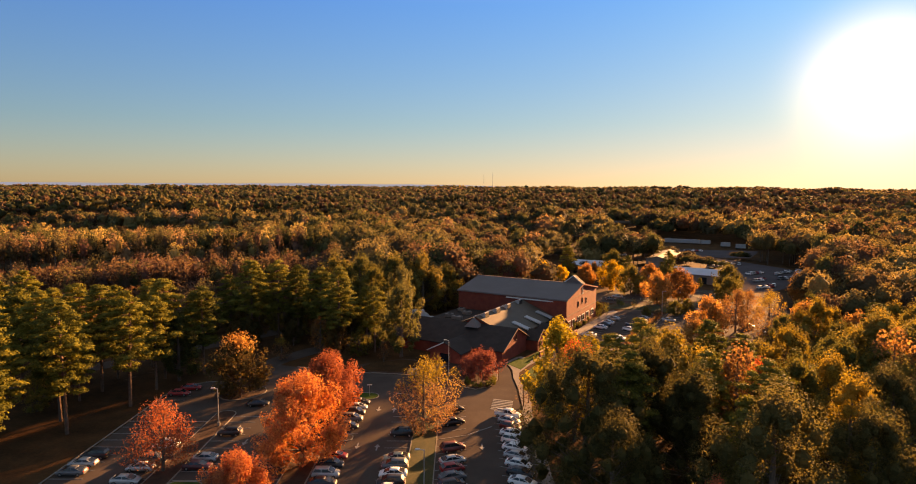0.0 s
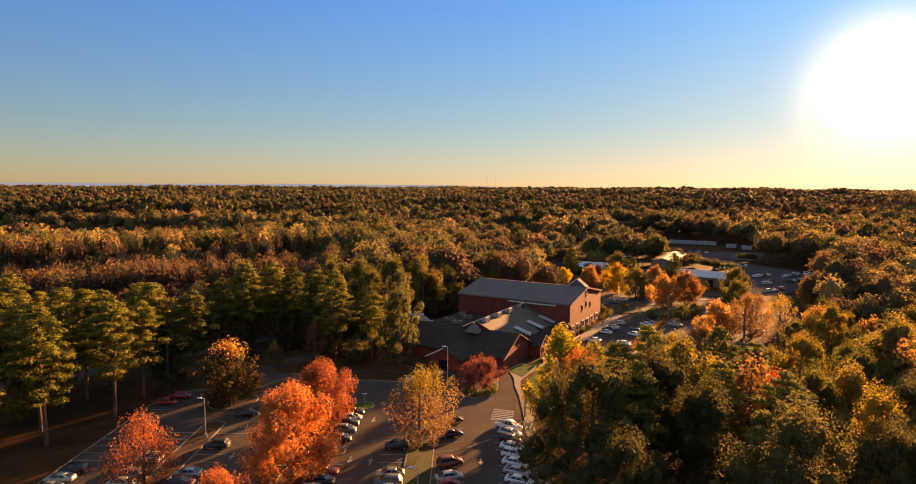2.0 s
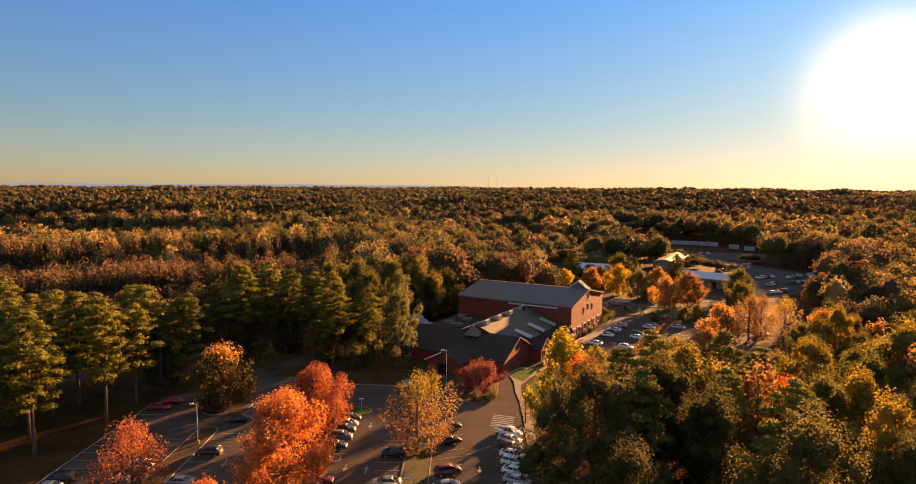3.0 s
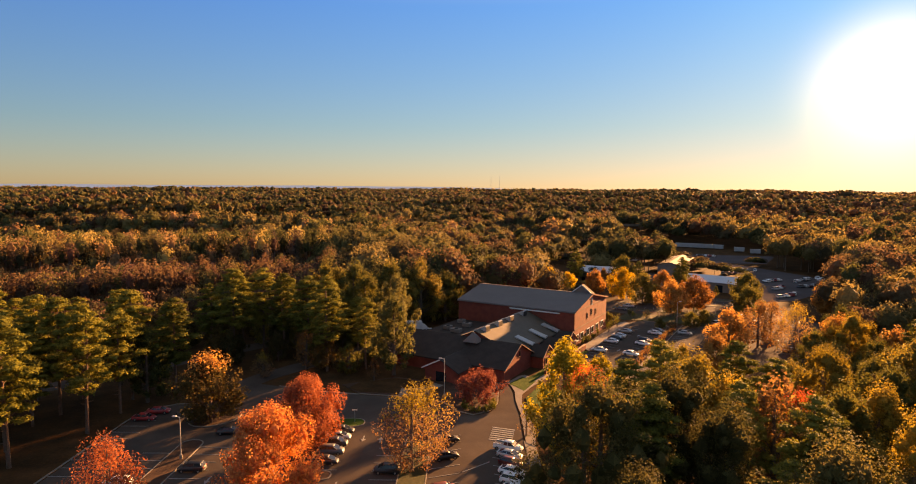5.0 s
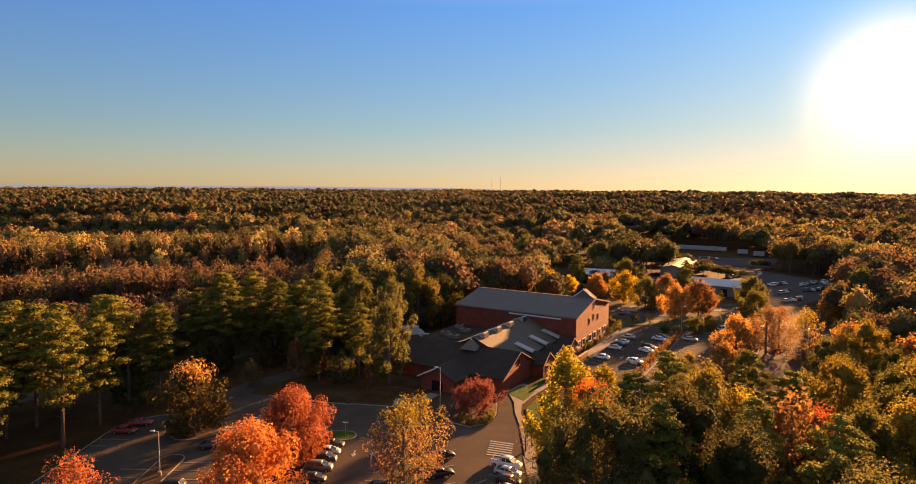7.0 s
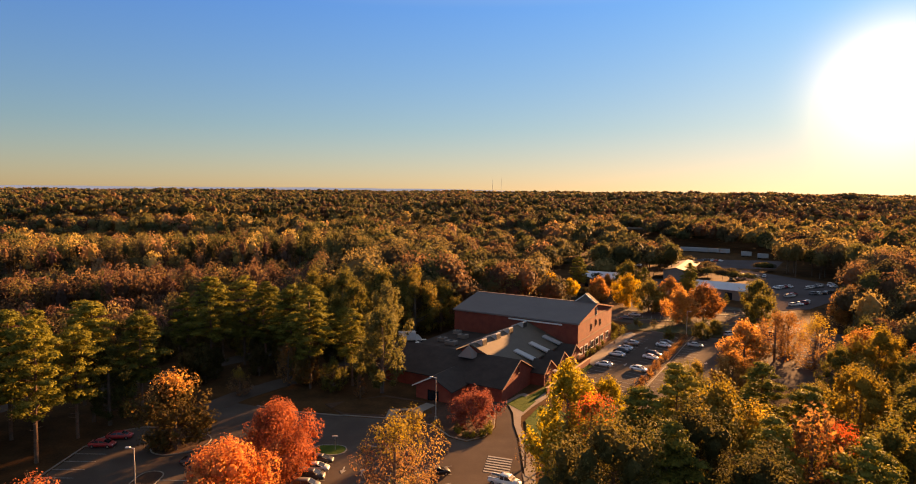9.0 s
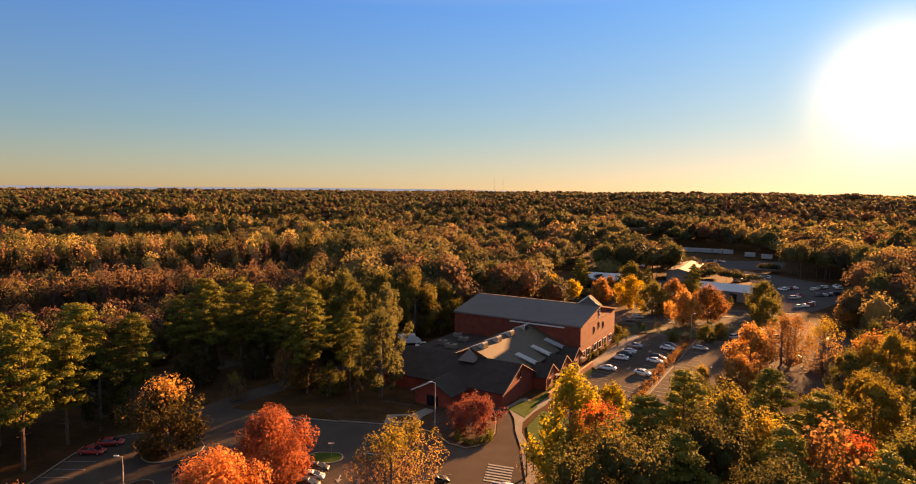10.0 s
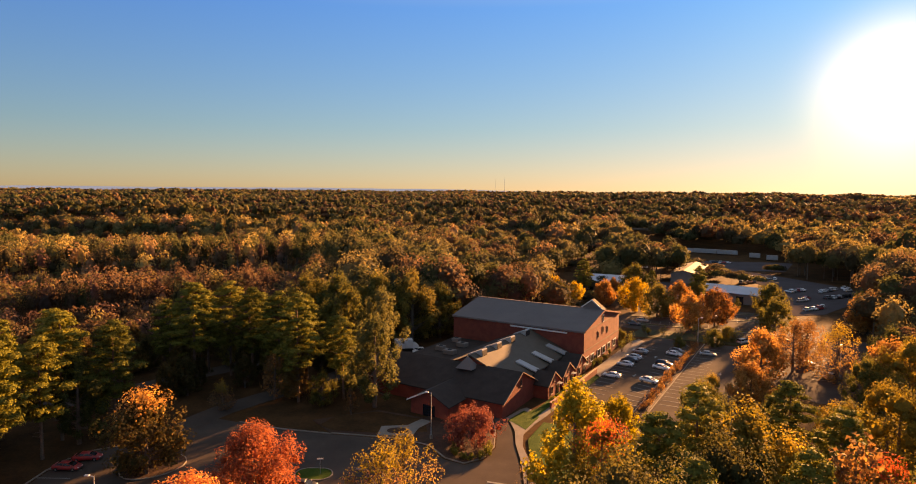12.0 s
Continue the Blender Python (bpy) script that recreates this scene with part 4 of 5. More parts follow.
def build_wing():
    wing = thing("front_wing", HALL, "low red-brick front wing with dark shingled gable roofs", "building")
    # front range, ridge along x
    bm = bmesh.new()
    gable_solid(bm, -36, -2.8, -39.4, -22.6, 0, 3.2, 7.3)
    part("front_wall", bm, M["brick"], wing, "red brick walls and gable end")
    gable_roof_x(wing, -36, -2.8, -39.4, -22.6, 3.2, 7.3, 0.5, M["shingle"], 0.2)
    for y0 in (-39.9, -22.1):
        bm = bmesh.new()
        slab(bm, [(-2.32, y0, 3.2), (-2.18, y0, 3.2), (-2.18, -31, 7.58), (-2.32, -31, 7.58)], 0.2)
        part("rake_trim", bm, M["brick_light"], wing, "pale brick rake")
    wall_window(wing, -2.8, -31, 4.5, 0.7, 1.2, "x", "brick_dark")
    # entrance porch towards the drive
    bm = bmesh.new()
    sec = [(-20.5, 0), (-11.5, 0), (-11.5, 2.9), (-16, 5.2), (-20.5, 2.9)]
    a, b = [bm.verts.new((x, -46.0, z)) for x, z in sec], [bm.verts.new((x, -35, z)) for x, z in sec]
    bm.faces.new(a)
    bm.faces.new(b[::-1])
    for i in range(5):
        bm.faces.new((a[i - 1], a[i], b[i], b[i - 1]))
    part("porch_wall", bm, M["brick"], wing)
    for x0 in (-21.1, -10.9):
        bm = bmesh.new()
        slab(bm, [(x0, -46.6, 2.85), (x0, -35, 2.85), (-16, -35, 5.45), (-16, -46.6, 5.45)], 0.2)
        part("porch_roof", bm, M["shingle"], wing)
    bm = bmesh.new()
    slab(bm, [(-21.1, -46.72, 2.9), (-21.1, -46.6, 2.9), (-16, -46.6, 5.5), (-16, -46.72, 5.5)], 0.3)
    part("porch_trim", bm, M["trim"], wing, "pale rake trim")
    part("porch_door", boxed(-17.4, -14.6, -46.1, -46.0, 0, 2.3), M["glass"], wing, "dark glazed entrance doors")
    # middle range with the lit slope, ridge along y
    for x0, ze in ((-3.8, 4.6), (-26.2, 4.6)):
        bm = bmesh.new()
        slab(bm, [(x0, -31.2, ze), (x0, -0.2, ze), (-15, -0.2, 9.3), (-15, -31.2, 9.3)], 0.3)
        # sunlight put into the colour: tan on the lit slope, dark shingle opposite
        part("middle_roof", bm, M["tan_or_lit_roof" if x0 > -10 else "shingle"], wing, "shingle slope with its sunlit tan put into the colour" if x0 > -10 else "")
    bm = bmesh.new()
    sec = [(-25.6, 0), (-4.4, 0), (-4.4, 4.4), (-15, 8.95), (-25.6, 4.4)]
    a, b = [bm.verts.new((x, -30.9, z)) for x, z in sec], [bm.verts.new((x, -0.05, z)) for x, z in sec]
    bm.faces.new(a)
    bm.faces.new(b[::-1])
    for i in range(5):
        bm.faces.new((a[i - 1], a[i], b[i], b[i - 1]))
    part("middle_wall", bm, M["brick"], wing)
    for y in (-27.6, -20.4, -13.2, -4.6):
        d = new("roof_monitor")
        d.parent = wing
        d.matrix_basis = pose(-15, y, 0)
        bm = bmesh.new()
        prof = [(-2.0, 8.2), (1.6, 8.4), (1.6, 10.05), (1.35, 10.15), (-2.1, 8.7)]
        a, b = [bm.verts.new((x, -1.15, z)) for x, z in prof], [bm.verts.new((x, 1.15, z)) for x, z in prof]
        bm.faces.new(a)
        bm.faces.new(b[::-1])
        for i in range(5):
            bm.faces.new((a[i - 1], a[i], b[i], b[i - 1]))
        part("monitor_roof", bm, M["skylight"], d, "pale metal monitor roof")
        part("monitor_louvre", boxed(1.6, 1.68, -1.1, 1.1, 8.5, 9.85), M["shingle"], d, "dark louvred face")
    # pyramid lantern at the front end of the ridge
    bm = bmesh.new()
    base = [bm.verts.new(q) for q in ((-17.0, -34.2, 6.9), (-13.0, -34.2, 6.9), (-13.0, -30.6, 6.9), (-17.0, -30.6, 6.9))]
    tip = bm.verts.new((-15, -32.4, 9.4))
    bm.faces.new(base[::-1])
    for i in range(4):
        bm.faces.new((base[i], base[(i + 1) % 4], tip))
    part("lantern_roof", bm, M["roof_metal"], wing, "pale metal pyramid lantern roof")
    # three small gabled bays towards the car park, each with a skylight and a canopy
    for y in (-20.8, -12.0, -3.4):
        bm = bmesh.new()
        gable_solid(bm, -9, 0.6, y - 3.4, y + 3.4, 0, 3.0, 5.2)
        part("bay_wall", bm, M["brick"], wing)
        gable_roof_x(wing, -9, 0.5, y - 3.4, y + 3.4, 3.0, 5.2, 0.3, M["shingle"], 0.16)
        for k in (-1, 1):
            bm = bmesh.new()
            slab(bm, [(0.82, y + k * 3.7, 3.1), (0.92, y + k * 3.7, 3.1), (0.92, y, 5.6), (0.82, y, 5.6)], 0.3)
            part("bay_coping", bm, M["brick_light"], wing, "pale brick coping")
        wall_window(wing, 0.6, y, 3.3, 0.6, 0.9, "x", "brick_dark")
        wall_window(wing, 0.6, y - 1.4, 0.9, 1.0, 1.5, "x", "brick_light")
        bm = bmesh.new()
        slab(bm, [(-8.4, y - 1.3, 6.78), (-3.4, y - 1.3, 5.25), (-3.4, y + 0.9, 5.25), (-8.4, y + 0.9, 6.78)], 0.3)
        part("skylight", bm, M["skylight"], wing, "pale translucent skylight")
        part("canopy", boxed(0.66, 1.7, y + 1.3, y + 2.8, 2.45, 2.55), M["skylight"], wing, "small pale entrance canopy")
        part("bay_door", boxed(0.58, 0.68, y + 1.4, y + 2.6, 0, 2.1), M["glass"], wing)
    # flat roof behind, with its parapet and plant
    part("flat_wall", boxed(-38.4, -26.3, -22.4, -0.1, 0, 4.0), M["brick"], wing)
    part("flat_roof", boxed(-38.2, -26.5, -22.2, -0.3, 4.0, 4.1), M["shingle"], wing)
    part("parapet", boxed(-38.4, -26.3, -22.55, -22.42, 3.6, 4.5), M["brick"], wing)
    for x, y, w in ((-30.5, -8.5, 2.6), (-33.5, -14.5, 2.2), (-29.5, -16.5, 3.0), (-34.5, -5.0, 2.0)):
        u = thing("rooftop_unit", HALL @ pose(x, y, 4.1), "weathered tan metal rooftop air unit on the flat roof", "air unit", "rooftop units")
        part("housing", boxed(-w / 2, w / 2, -1.0, 1.0, 0.1, 1.15, 0.05), M["shed_wall"], u)
        part("skid", boxed(-w / 2 + 0.1, w / 2 - 0.1, -0.9, 0.9, 0.0, 0.1), M["tyre"], u)
        verts, faces = [], []
        add_tube(verts, faces, (0, 0, 1.15), (0, 0, 1.3), 0.55, 0.55, 12)
        obj("fan_cowl", verts, faces, M["tyre"], u)
    # garden wall beside the walk
    w = thing("garden_wall", HALL, "low red-brick garden wall along the walk", "wall")
    part("wall_body", boxed(3.0, 3.4, -29, 0.5, 0, 1.3), M["brick"], w)
    part("coping", boxed(2.92, 3.48, -29.1, 0.6, 1.3, 1.42), M["brick_light"], w)


build_wing()


# ---- kerbs, islands, lawns, walks, paint ----
def flat(name, poly, z, mat, label, category, low=-0.1):
    return tagged(part(name, prism(poly, low, z), mat, None), label, category, kind="structure")


def island(poly, fill, label):
    """A kerbed island: a concrete rim with a raised bed inside."""
    rim, bed = poly, inset(poly, 0.18)
    bm = bmesh.new()
    n = len(rim)
    o0, o1 = [bm.verts.new((x, y, 0)) for x, y in rim], [bm.verts.new((x, y, 0.17)) for x, y in rim]
    i1, i0 = [bm.verts.new((x, y, 0.17)) for x, y in bed], [bm.verts.new((x, y, 0)) for x, y in bed]
    for i in range(n):
        j = (i + 1) % n
        bm.faces.new((o0[i], o0[j], o1[j], o1[i]))
        bm.faces.new((o1[i], o1[j], i1[j], i1[i]))
        bm.faces.new((i1[i], i1[j], i0[j], i0[i]))
    tagged(part("kerb", bm, M["kerb"], None), "pale concrete kerb round a planted island", "kerb", kind="structure")
    flat("island_bed", bed, 0.14, M[fill], label, "island bed")


def kerb_line(points, width=0.2):
    flat("kerb", strip(points, width), 0.17, M["kerb"], "pale concrete kerb along the asphalt", "kerb")


def blob(cx, cy, rx, ry, seed=0, n=22, wob=0.1):
    rng = random.Random(seed)
    ph = [rng.uniform(0, 6.28) for _ in range(3)]
    out = []
    for i in range(n):
        a = 2 * math.pi * i / n
        k = 1 + wob * (math.sin(2 * a + ph[0]) + 0.5 * math.sin(3 * a + ph[1]))
        out.append((cx + rx * k * math.cos(a), cy + ry * k * math.sin(a)))
    return out


island(rounded(-8.2, -3.6, 24, 121.5, 2.2), "leafy_grass", "grassy median strewn with fallen leaves")
island(rounded(-27.4, -23.0, 24, 122.5, 2.1), "mulch", "mulched island under the maples")
island(rounded(-23.0, -16.9, 125.2, 129.4, 2.0), "grass", "small round-ended grass island")
island(rounded(-23.0, -18.7, 104.0, 107.0, 1.2), "mulch", "short mulched end island")
island(rounded(-32.0, -27.5, 98.0, 101.0, 1.2), "mulch", "short mulched end island")
island(rounded(-47.8, -43.8, 24, 118.5, 1.9), "mulch", "mulched strip between two parking aisles")
island(blob(-47.2, 129.5, 4.6, 5.4, 4), "mulch", "mulched island under a brown tree")
island(rounded(-43.9, -38.5, 86.0, 89.0, 1.2), "grass", "short grassy end island")
BUSH_BED = [(9.4, 153), (9.8, 146), (9.3, 138.8), (7.2, 134.0), (4.0, 132.0), (0.8, 134.0), (-2.2, 139.0), (-8, 142.0), (-21, 143.9), (-26, 150), (-14, 156), (-4, 152), (0, 158), (6, 156)]
flat("entrance_bed", BUSH_BED, 0.15, M["mulch"], "dark mulched planting bed before the building", "planting bed")
kerb_line(BUSH_BED[:9])
# dark litter colour stands in for the shade on this bed
flat("entrance_bed", [(-24, 147.5), (-21, 145.0), (-10, 143.8), (-3, 145), (-4, 151), (-14, 155), (-22, 152)], 0.18, M["litter"], "leaf-strewn bed beside the entrance, shade put into its dark colour", "planting bed")
flat("lawn", [(12.6, 151.6), (15.6, 146.6), (19.0, 153.3), (16.2, 156.8)], 0.16, M["grass"], "sunlit green lawn between pale walks", "lawn")
flat("lawn", [(15.6, 142.0), (15.4, 138), (16.2, 132), (18.3, 127.5), (24, 126), (27, 138), (23, 149), (19.5, 150.5)], 0.16, M["grass"], "sunlit green lawn beside a yellow tree", "lawn")
flat("lawn", [hall_xy(*q) for q in ((-1.5, -40), (2.6, -40), (2.8, -2), (0.8, -2), (0.8, -30))], 0.15, M["grass"], "narrow green lawn beside the brick bays", "lawn")
flat("lawn", [hall_xy(*q) for q in ((3.5, -28), (5.0, -29), (5.0, -2), (3.5, -2))], 0.1, M["grass"], "narrow green lawn outside the garden wall", "lawn")
flat("pavement", [(13.3, 118.6), (14.8, 117), (15.6, 124), (15.2, 132), (14.4, 139), (15.0, 144.5), (17.5, 149.4), (20.2, 153.5), (24, 160), (22.6, 161), (19.4, 155.2), (16.9, 158.6), (15.6, 157.7), (12.2, 152.6), (13.0, 150.0), (13.5, 146.0), (13.2, 140), (13.6, 133)], 0.14, M["walk"], "pale curving concrete walk", "pavement")
flat("pavement", [(12.99, 24), (14.7, 24), (14.9, 117), (12.99, 119.5)], 0.09, M["walk"], "pale concrete walk beside parked cars", "pavement")
flat("pavement", [hall_xy(*q) for q in ((1.6, 2), (5.0, -2), (5.2, 40), (3.0, 42), (1.6, 38))], 0.14, M["walk"], "pale concrete walk beside the hall", "pavement")
flat("pavement", [(-12.2, 142.9), (-5.6, 142.9), (-4.8, 146.5), (-2.5, 150), (-4.6, 151.3), (-7, 148), (-12.0, 147.3)], 0.2, M["walk"], "pale concrete walk round a planting ring", "pavement")
flat("planting_ring", blob(-8.6, 145.2, 2.0, 1.4, 3, 20, 0.03), 0.25, M["mulch"], "dark round planting ring in the walk", "planting bed")
kerb_line([(-63.1, 24), (-63.1, 127), (-62.4, 131), (-60.4, 134.6), (-57.5, 136.4), (-52, 136.9)])
kerb_line([(-21, 143.6), (-31, 145.6), (-40, 148.7)])
kerb_line([hall_xy(*q) for q in ((18.5, -24), (18.5, 40), (14.2, 46.3), (8, 47.2))])
kerb_line([hall_xy(*q) for q in ((21.2, -24), (21.2, 47))])
flat("island_bed", [hall_xy(*q) for q in ((18.6, -24), (21.1, -24), (21.1, 46), (18.6, 40))], 0.12, M["mulch"], "mulched strip planted with rusty shrubs", "planting bed")
flat("lawn", [hall_xy(*q) for q in ((-2, 44), (13, 48.5), (20, 48.5), (36.5, 52), (33, 60), (0, 58))], 0.1, M["leafy_grass"], "dry leaf-strewn lawn beyond the car park", "lawn")
for x0, y0, x1, y1 in ((-8, 63.5, 35, 72.3), (-10, 77.4, 38, 93.4), (-3, 95, 34, 105)):
    island(strip([hall_xy(x0, y0), hall_xy(x1, y1)], 2.6), "leafy_grass", "narrow leaf-strewn grass strip between parking rows")
for x0, y0, x1, y1 in ((44, 46, 48, 80),):
    island(strip([hall_xy(x0, y0), hall_xy(x1, y1)], 2.4), "mulch", "narrow planted strip between parking rows")


def paint(poly):
    flat("road_marking", poly, 0.062, M["paint"], "worn white painted road marking", "road marking", 0.0)


def stall_lines(x0, x1, ys, skew=0.0):
    for y in ys:
        paint(strip([(x0, y), (x1, y + skew)], 0.13))


def hall_lines(x0, x1, ys, skew=0.0):
    for y in ys:
        paint(strip([hall_xy(x0, y), hall_xy(x1, y + skew)], 0.13))


def arrow(x, y, heading, to=None):
    m = pose(x, y, 0, 0, 0, heading)
    pts = [(-0.12, -1.2), (0.12, -1.2), (0.12, 0.2), (0.5, 0.2), (0, 1.3), (-0.5, 0.2), (-0.12, 0.2)]
    if to is not None:
        m = HALL @ m
    paint([tuple((m @ Vector((px, py, 0))).xy) for px, py in pts])


stall_lines(7.0, 12.9, [88.5 + 3.03 * i for i in range(10)], -2.4)
stall_lines(-3.5, 1.6, [84 + 3.0 * i for i in range(13)], 1.9)
stall_lines(-12.6, -8.3, [84 + 2.9 * i for i in range(12)])
stall_lines(-22.9, -18.2, [86.0 + 2.9 * i for i in range(6)] + [107.5 + 2.9 * i for i in range(6)])
stall_lines(-32.4, -27.5, [84.0 + 2.9 * i for i in range(5)] + [101.5 + 2.9 * i for i in range(7)])
stall_lines(-43.7, -38.6, [89.5 + 2.9 * i for i in range(10)])
stall_lines(-52.5, -47.9, [84 + 2.9 * i for i in range(11)])
stall_lines(-62.9, -57.6, [84 + 2.9 * i for i in range(16)])
for a in ((-37.4, 103.6, 180), (-17.4, 102.3, 180), (-13.9, 101.6, 0), (-16.0, 119.9, 180), (-12.8, 119.3, 0), (4.3, 102.0, 180)):
    arrow(*a)
for i in range(7):
    x, y = 6.7 + i * 0.16, 120.0 + i * 0.92
    paint([(x, y), (x + 4.1, y - 1.3), (x + 4.1, y - 0.85), (x, y + 0.45)])
paint(strip([(-13.6, 129.5), (-8.8, 128.2)], 0.35))
paint(strip([(2.0, 107.2), (6.5, 111.0)], 0.2))
hall_lines(5.3, 10.0, [-14 + 2.9 * i for i in range(18)], -0.3)
hall_lines(14.2, 18.3, [-20 + 2.9 * i for i in range(20)], -0.7)
hall_lines(21.5, 26.4, [-14 + 2.9 * i for i in range(20)], 0.4)
for k in range(2):
    hall_lines(39.0 + 10.5 * k, 43.5 + 10.5 * k, [24 + 2.9 * i for i in range(9)] + [53 + 2.9 * i for i in range(9)], 0.8)
for k, (x0, y0, x1, y1) in enumerate(((-6, 66.5, 34, 74.5), (-8, 74.0, 36, 89), (-5, 81, 34, 96.5))):
    for i in range(14):
        f = i / 13
        ax, ay = x0 + (x1 - x0) * f, y0 + (y1 - y0) * f
        paint(strip([hall_xy(ax, ay), hall_xy(ax - 0.8, ay + 4.2)], 0.14))
arrow(29.7, 16.8, 180, 1), arrow(11.8, 4.0, 180, 1), arrow(12.2, 24.0, 0, 1)


# ---- vehicles ----
def loft(sections, closed=True):
    """A skin over cross-sections along x; each is (x, [(y, z), ...])."""
    bm = bmesh.new()
    rows = [[bm.verts.new((x, y, z)) for y, z in ring] for x, ring in sections]
    n = len(rows[0])
    for a, b in zip(rows, rows[1:]):
        for i in range(n):
            bm.faces.new((a[i], a[(i + 1) % n], b[(i + 1) % n], b[i]))
    bm.faces.new(rows[0][::-1])
    bm.faces.new(rows[-1])
    return bm


def body_ring(w, low, waist, top):
    return [(-w * 0.92, low), (w * 0.92, low), (w, (low + waist) / 2), (w * 0.98, waist), (w * 0.88, top), (-w * 0.88, top), (-w * 0.98, waist), (-w, (low + waist) / 2)]


CAR_SHAPES = dict(
    sedan=dict(length=4.7, width=0.90, hood=0.92, cabin=(-1.95, -0.95, 0.42, 1.32), roof=1.44, boot=1.0),
    suv=dict(length=4.6, width=0.94, hood=1.08, cabin=(-2.15, -1.7, 0.5, 1.3), roof=1.68, boot=1.12),
    hatch=dict(length=4.2, width=0.88, hood=0.95, cabin=(-1.98, -1.3, 0.42, 1.3), roof=1.5, boot=1.05),
    pickup=dict(length=5.5, width=0.97, hood=1.12, cabin=(-0.75, -0.55, 0.85, 1.45), roof=1.82, boot=1.12))
CAR_COLOURS = dict(white=((0.66, 0.66, 0.64), "white"), silver=((0.36, 0.36, 0.35), "silver"), black=((0.012, 0.012, 0.014), "black"), red=((0.35, 0.02, 0.018), "red"), grey=((0.10, 0.105, 0.11), "dark grey"), blue=((0.03, 0.06, 0.13), "dark blue"), gold=((0.42, 0.34, 0.22), "champagne"), maroon=((0.10, 0.015, 0.015), "dark maroon"))
for key, (rgb, word) in CAR_COLOURS.items():
    M["car_" + key] = plain("car_paint_" + key, rgb, 0.42, 0.25 if key in ("silver", "grey", "gold") else 0.0, 0.1)
M["headlight"] = plain("headlight_glass", (0.7, 0.7, 0.68), 0.15, 0.0, 0.5)
M["taillight"] = plain("taillight_glass", (0.35, 0.015, 0.012), 0.2, 0.0, 0.5)
M["plastic"] = plain("dark_bumper", (0.03, 0.03, 0.032), 0.6)
CARS = {}


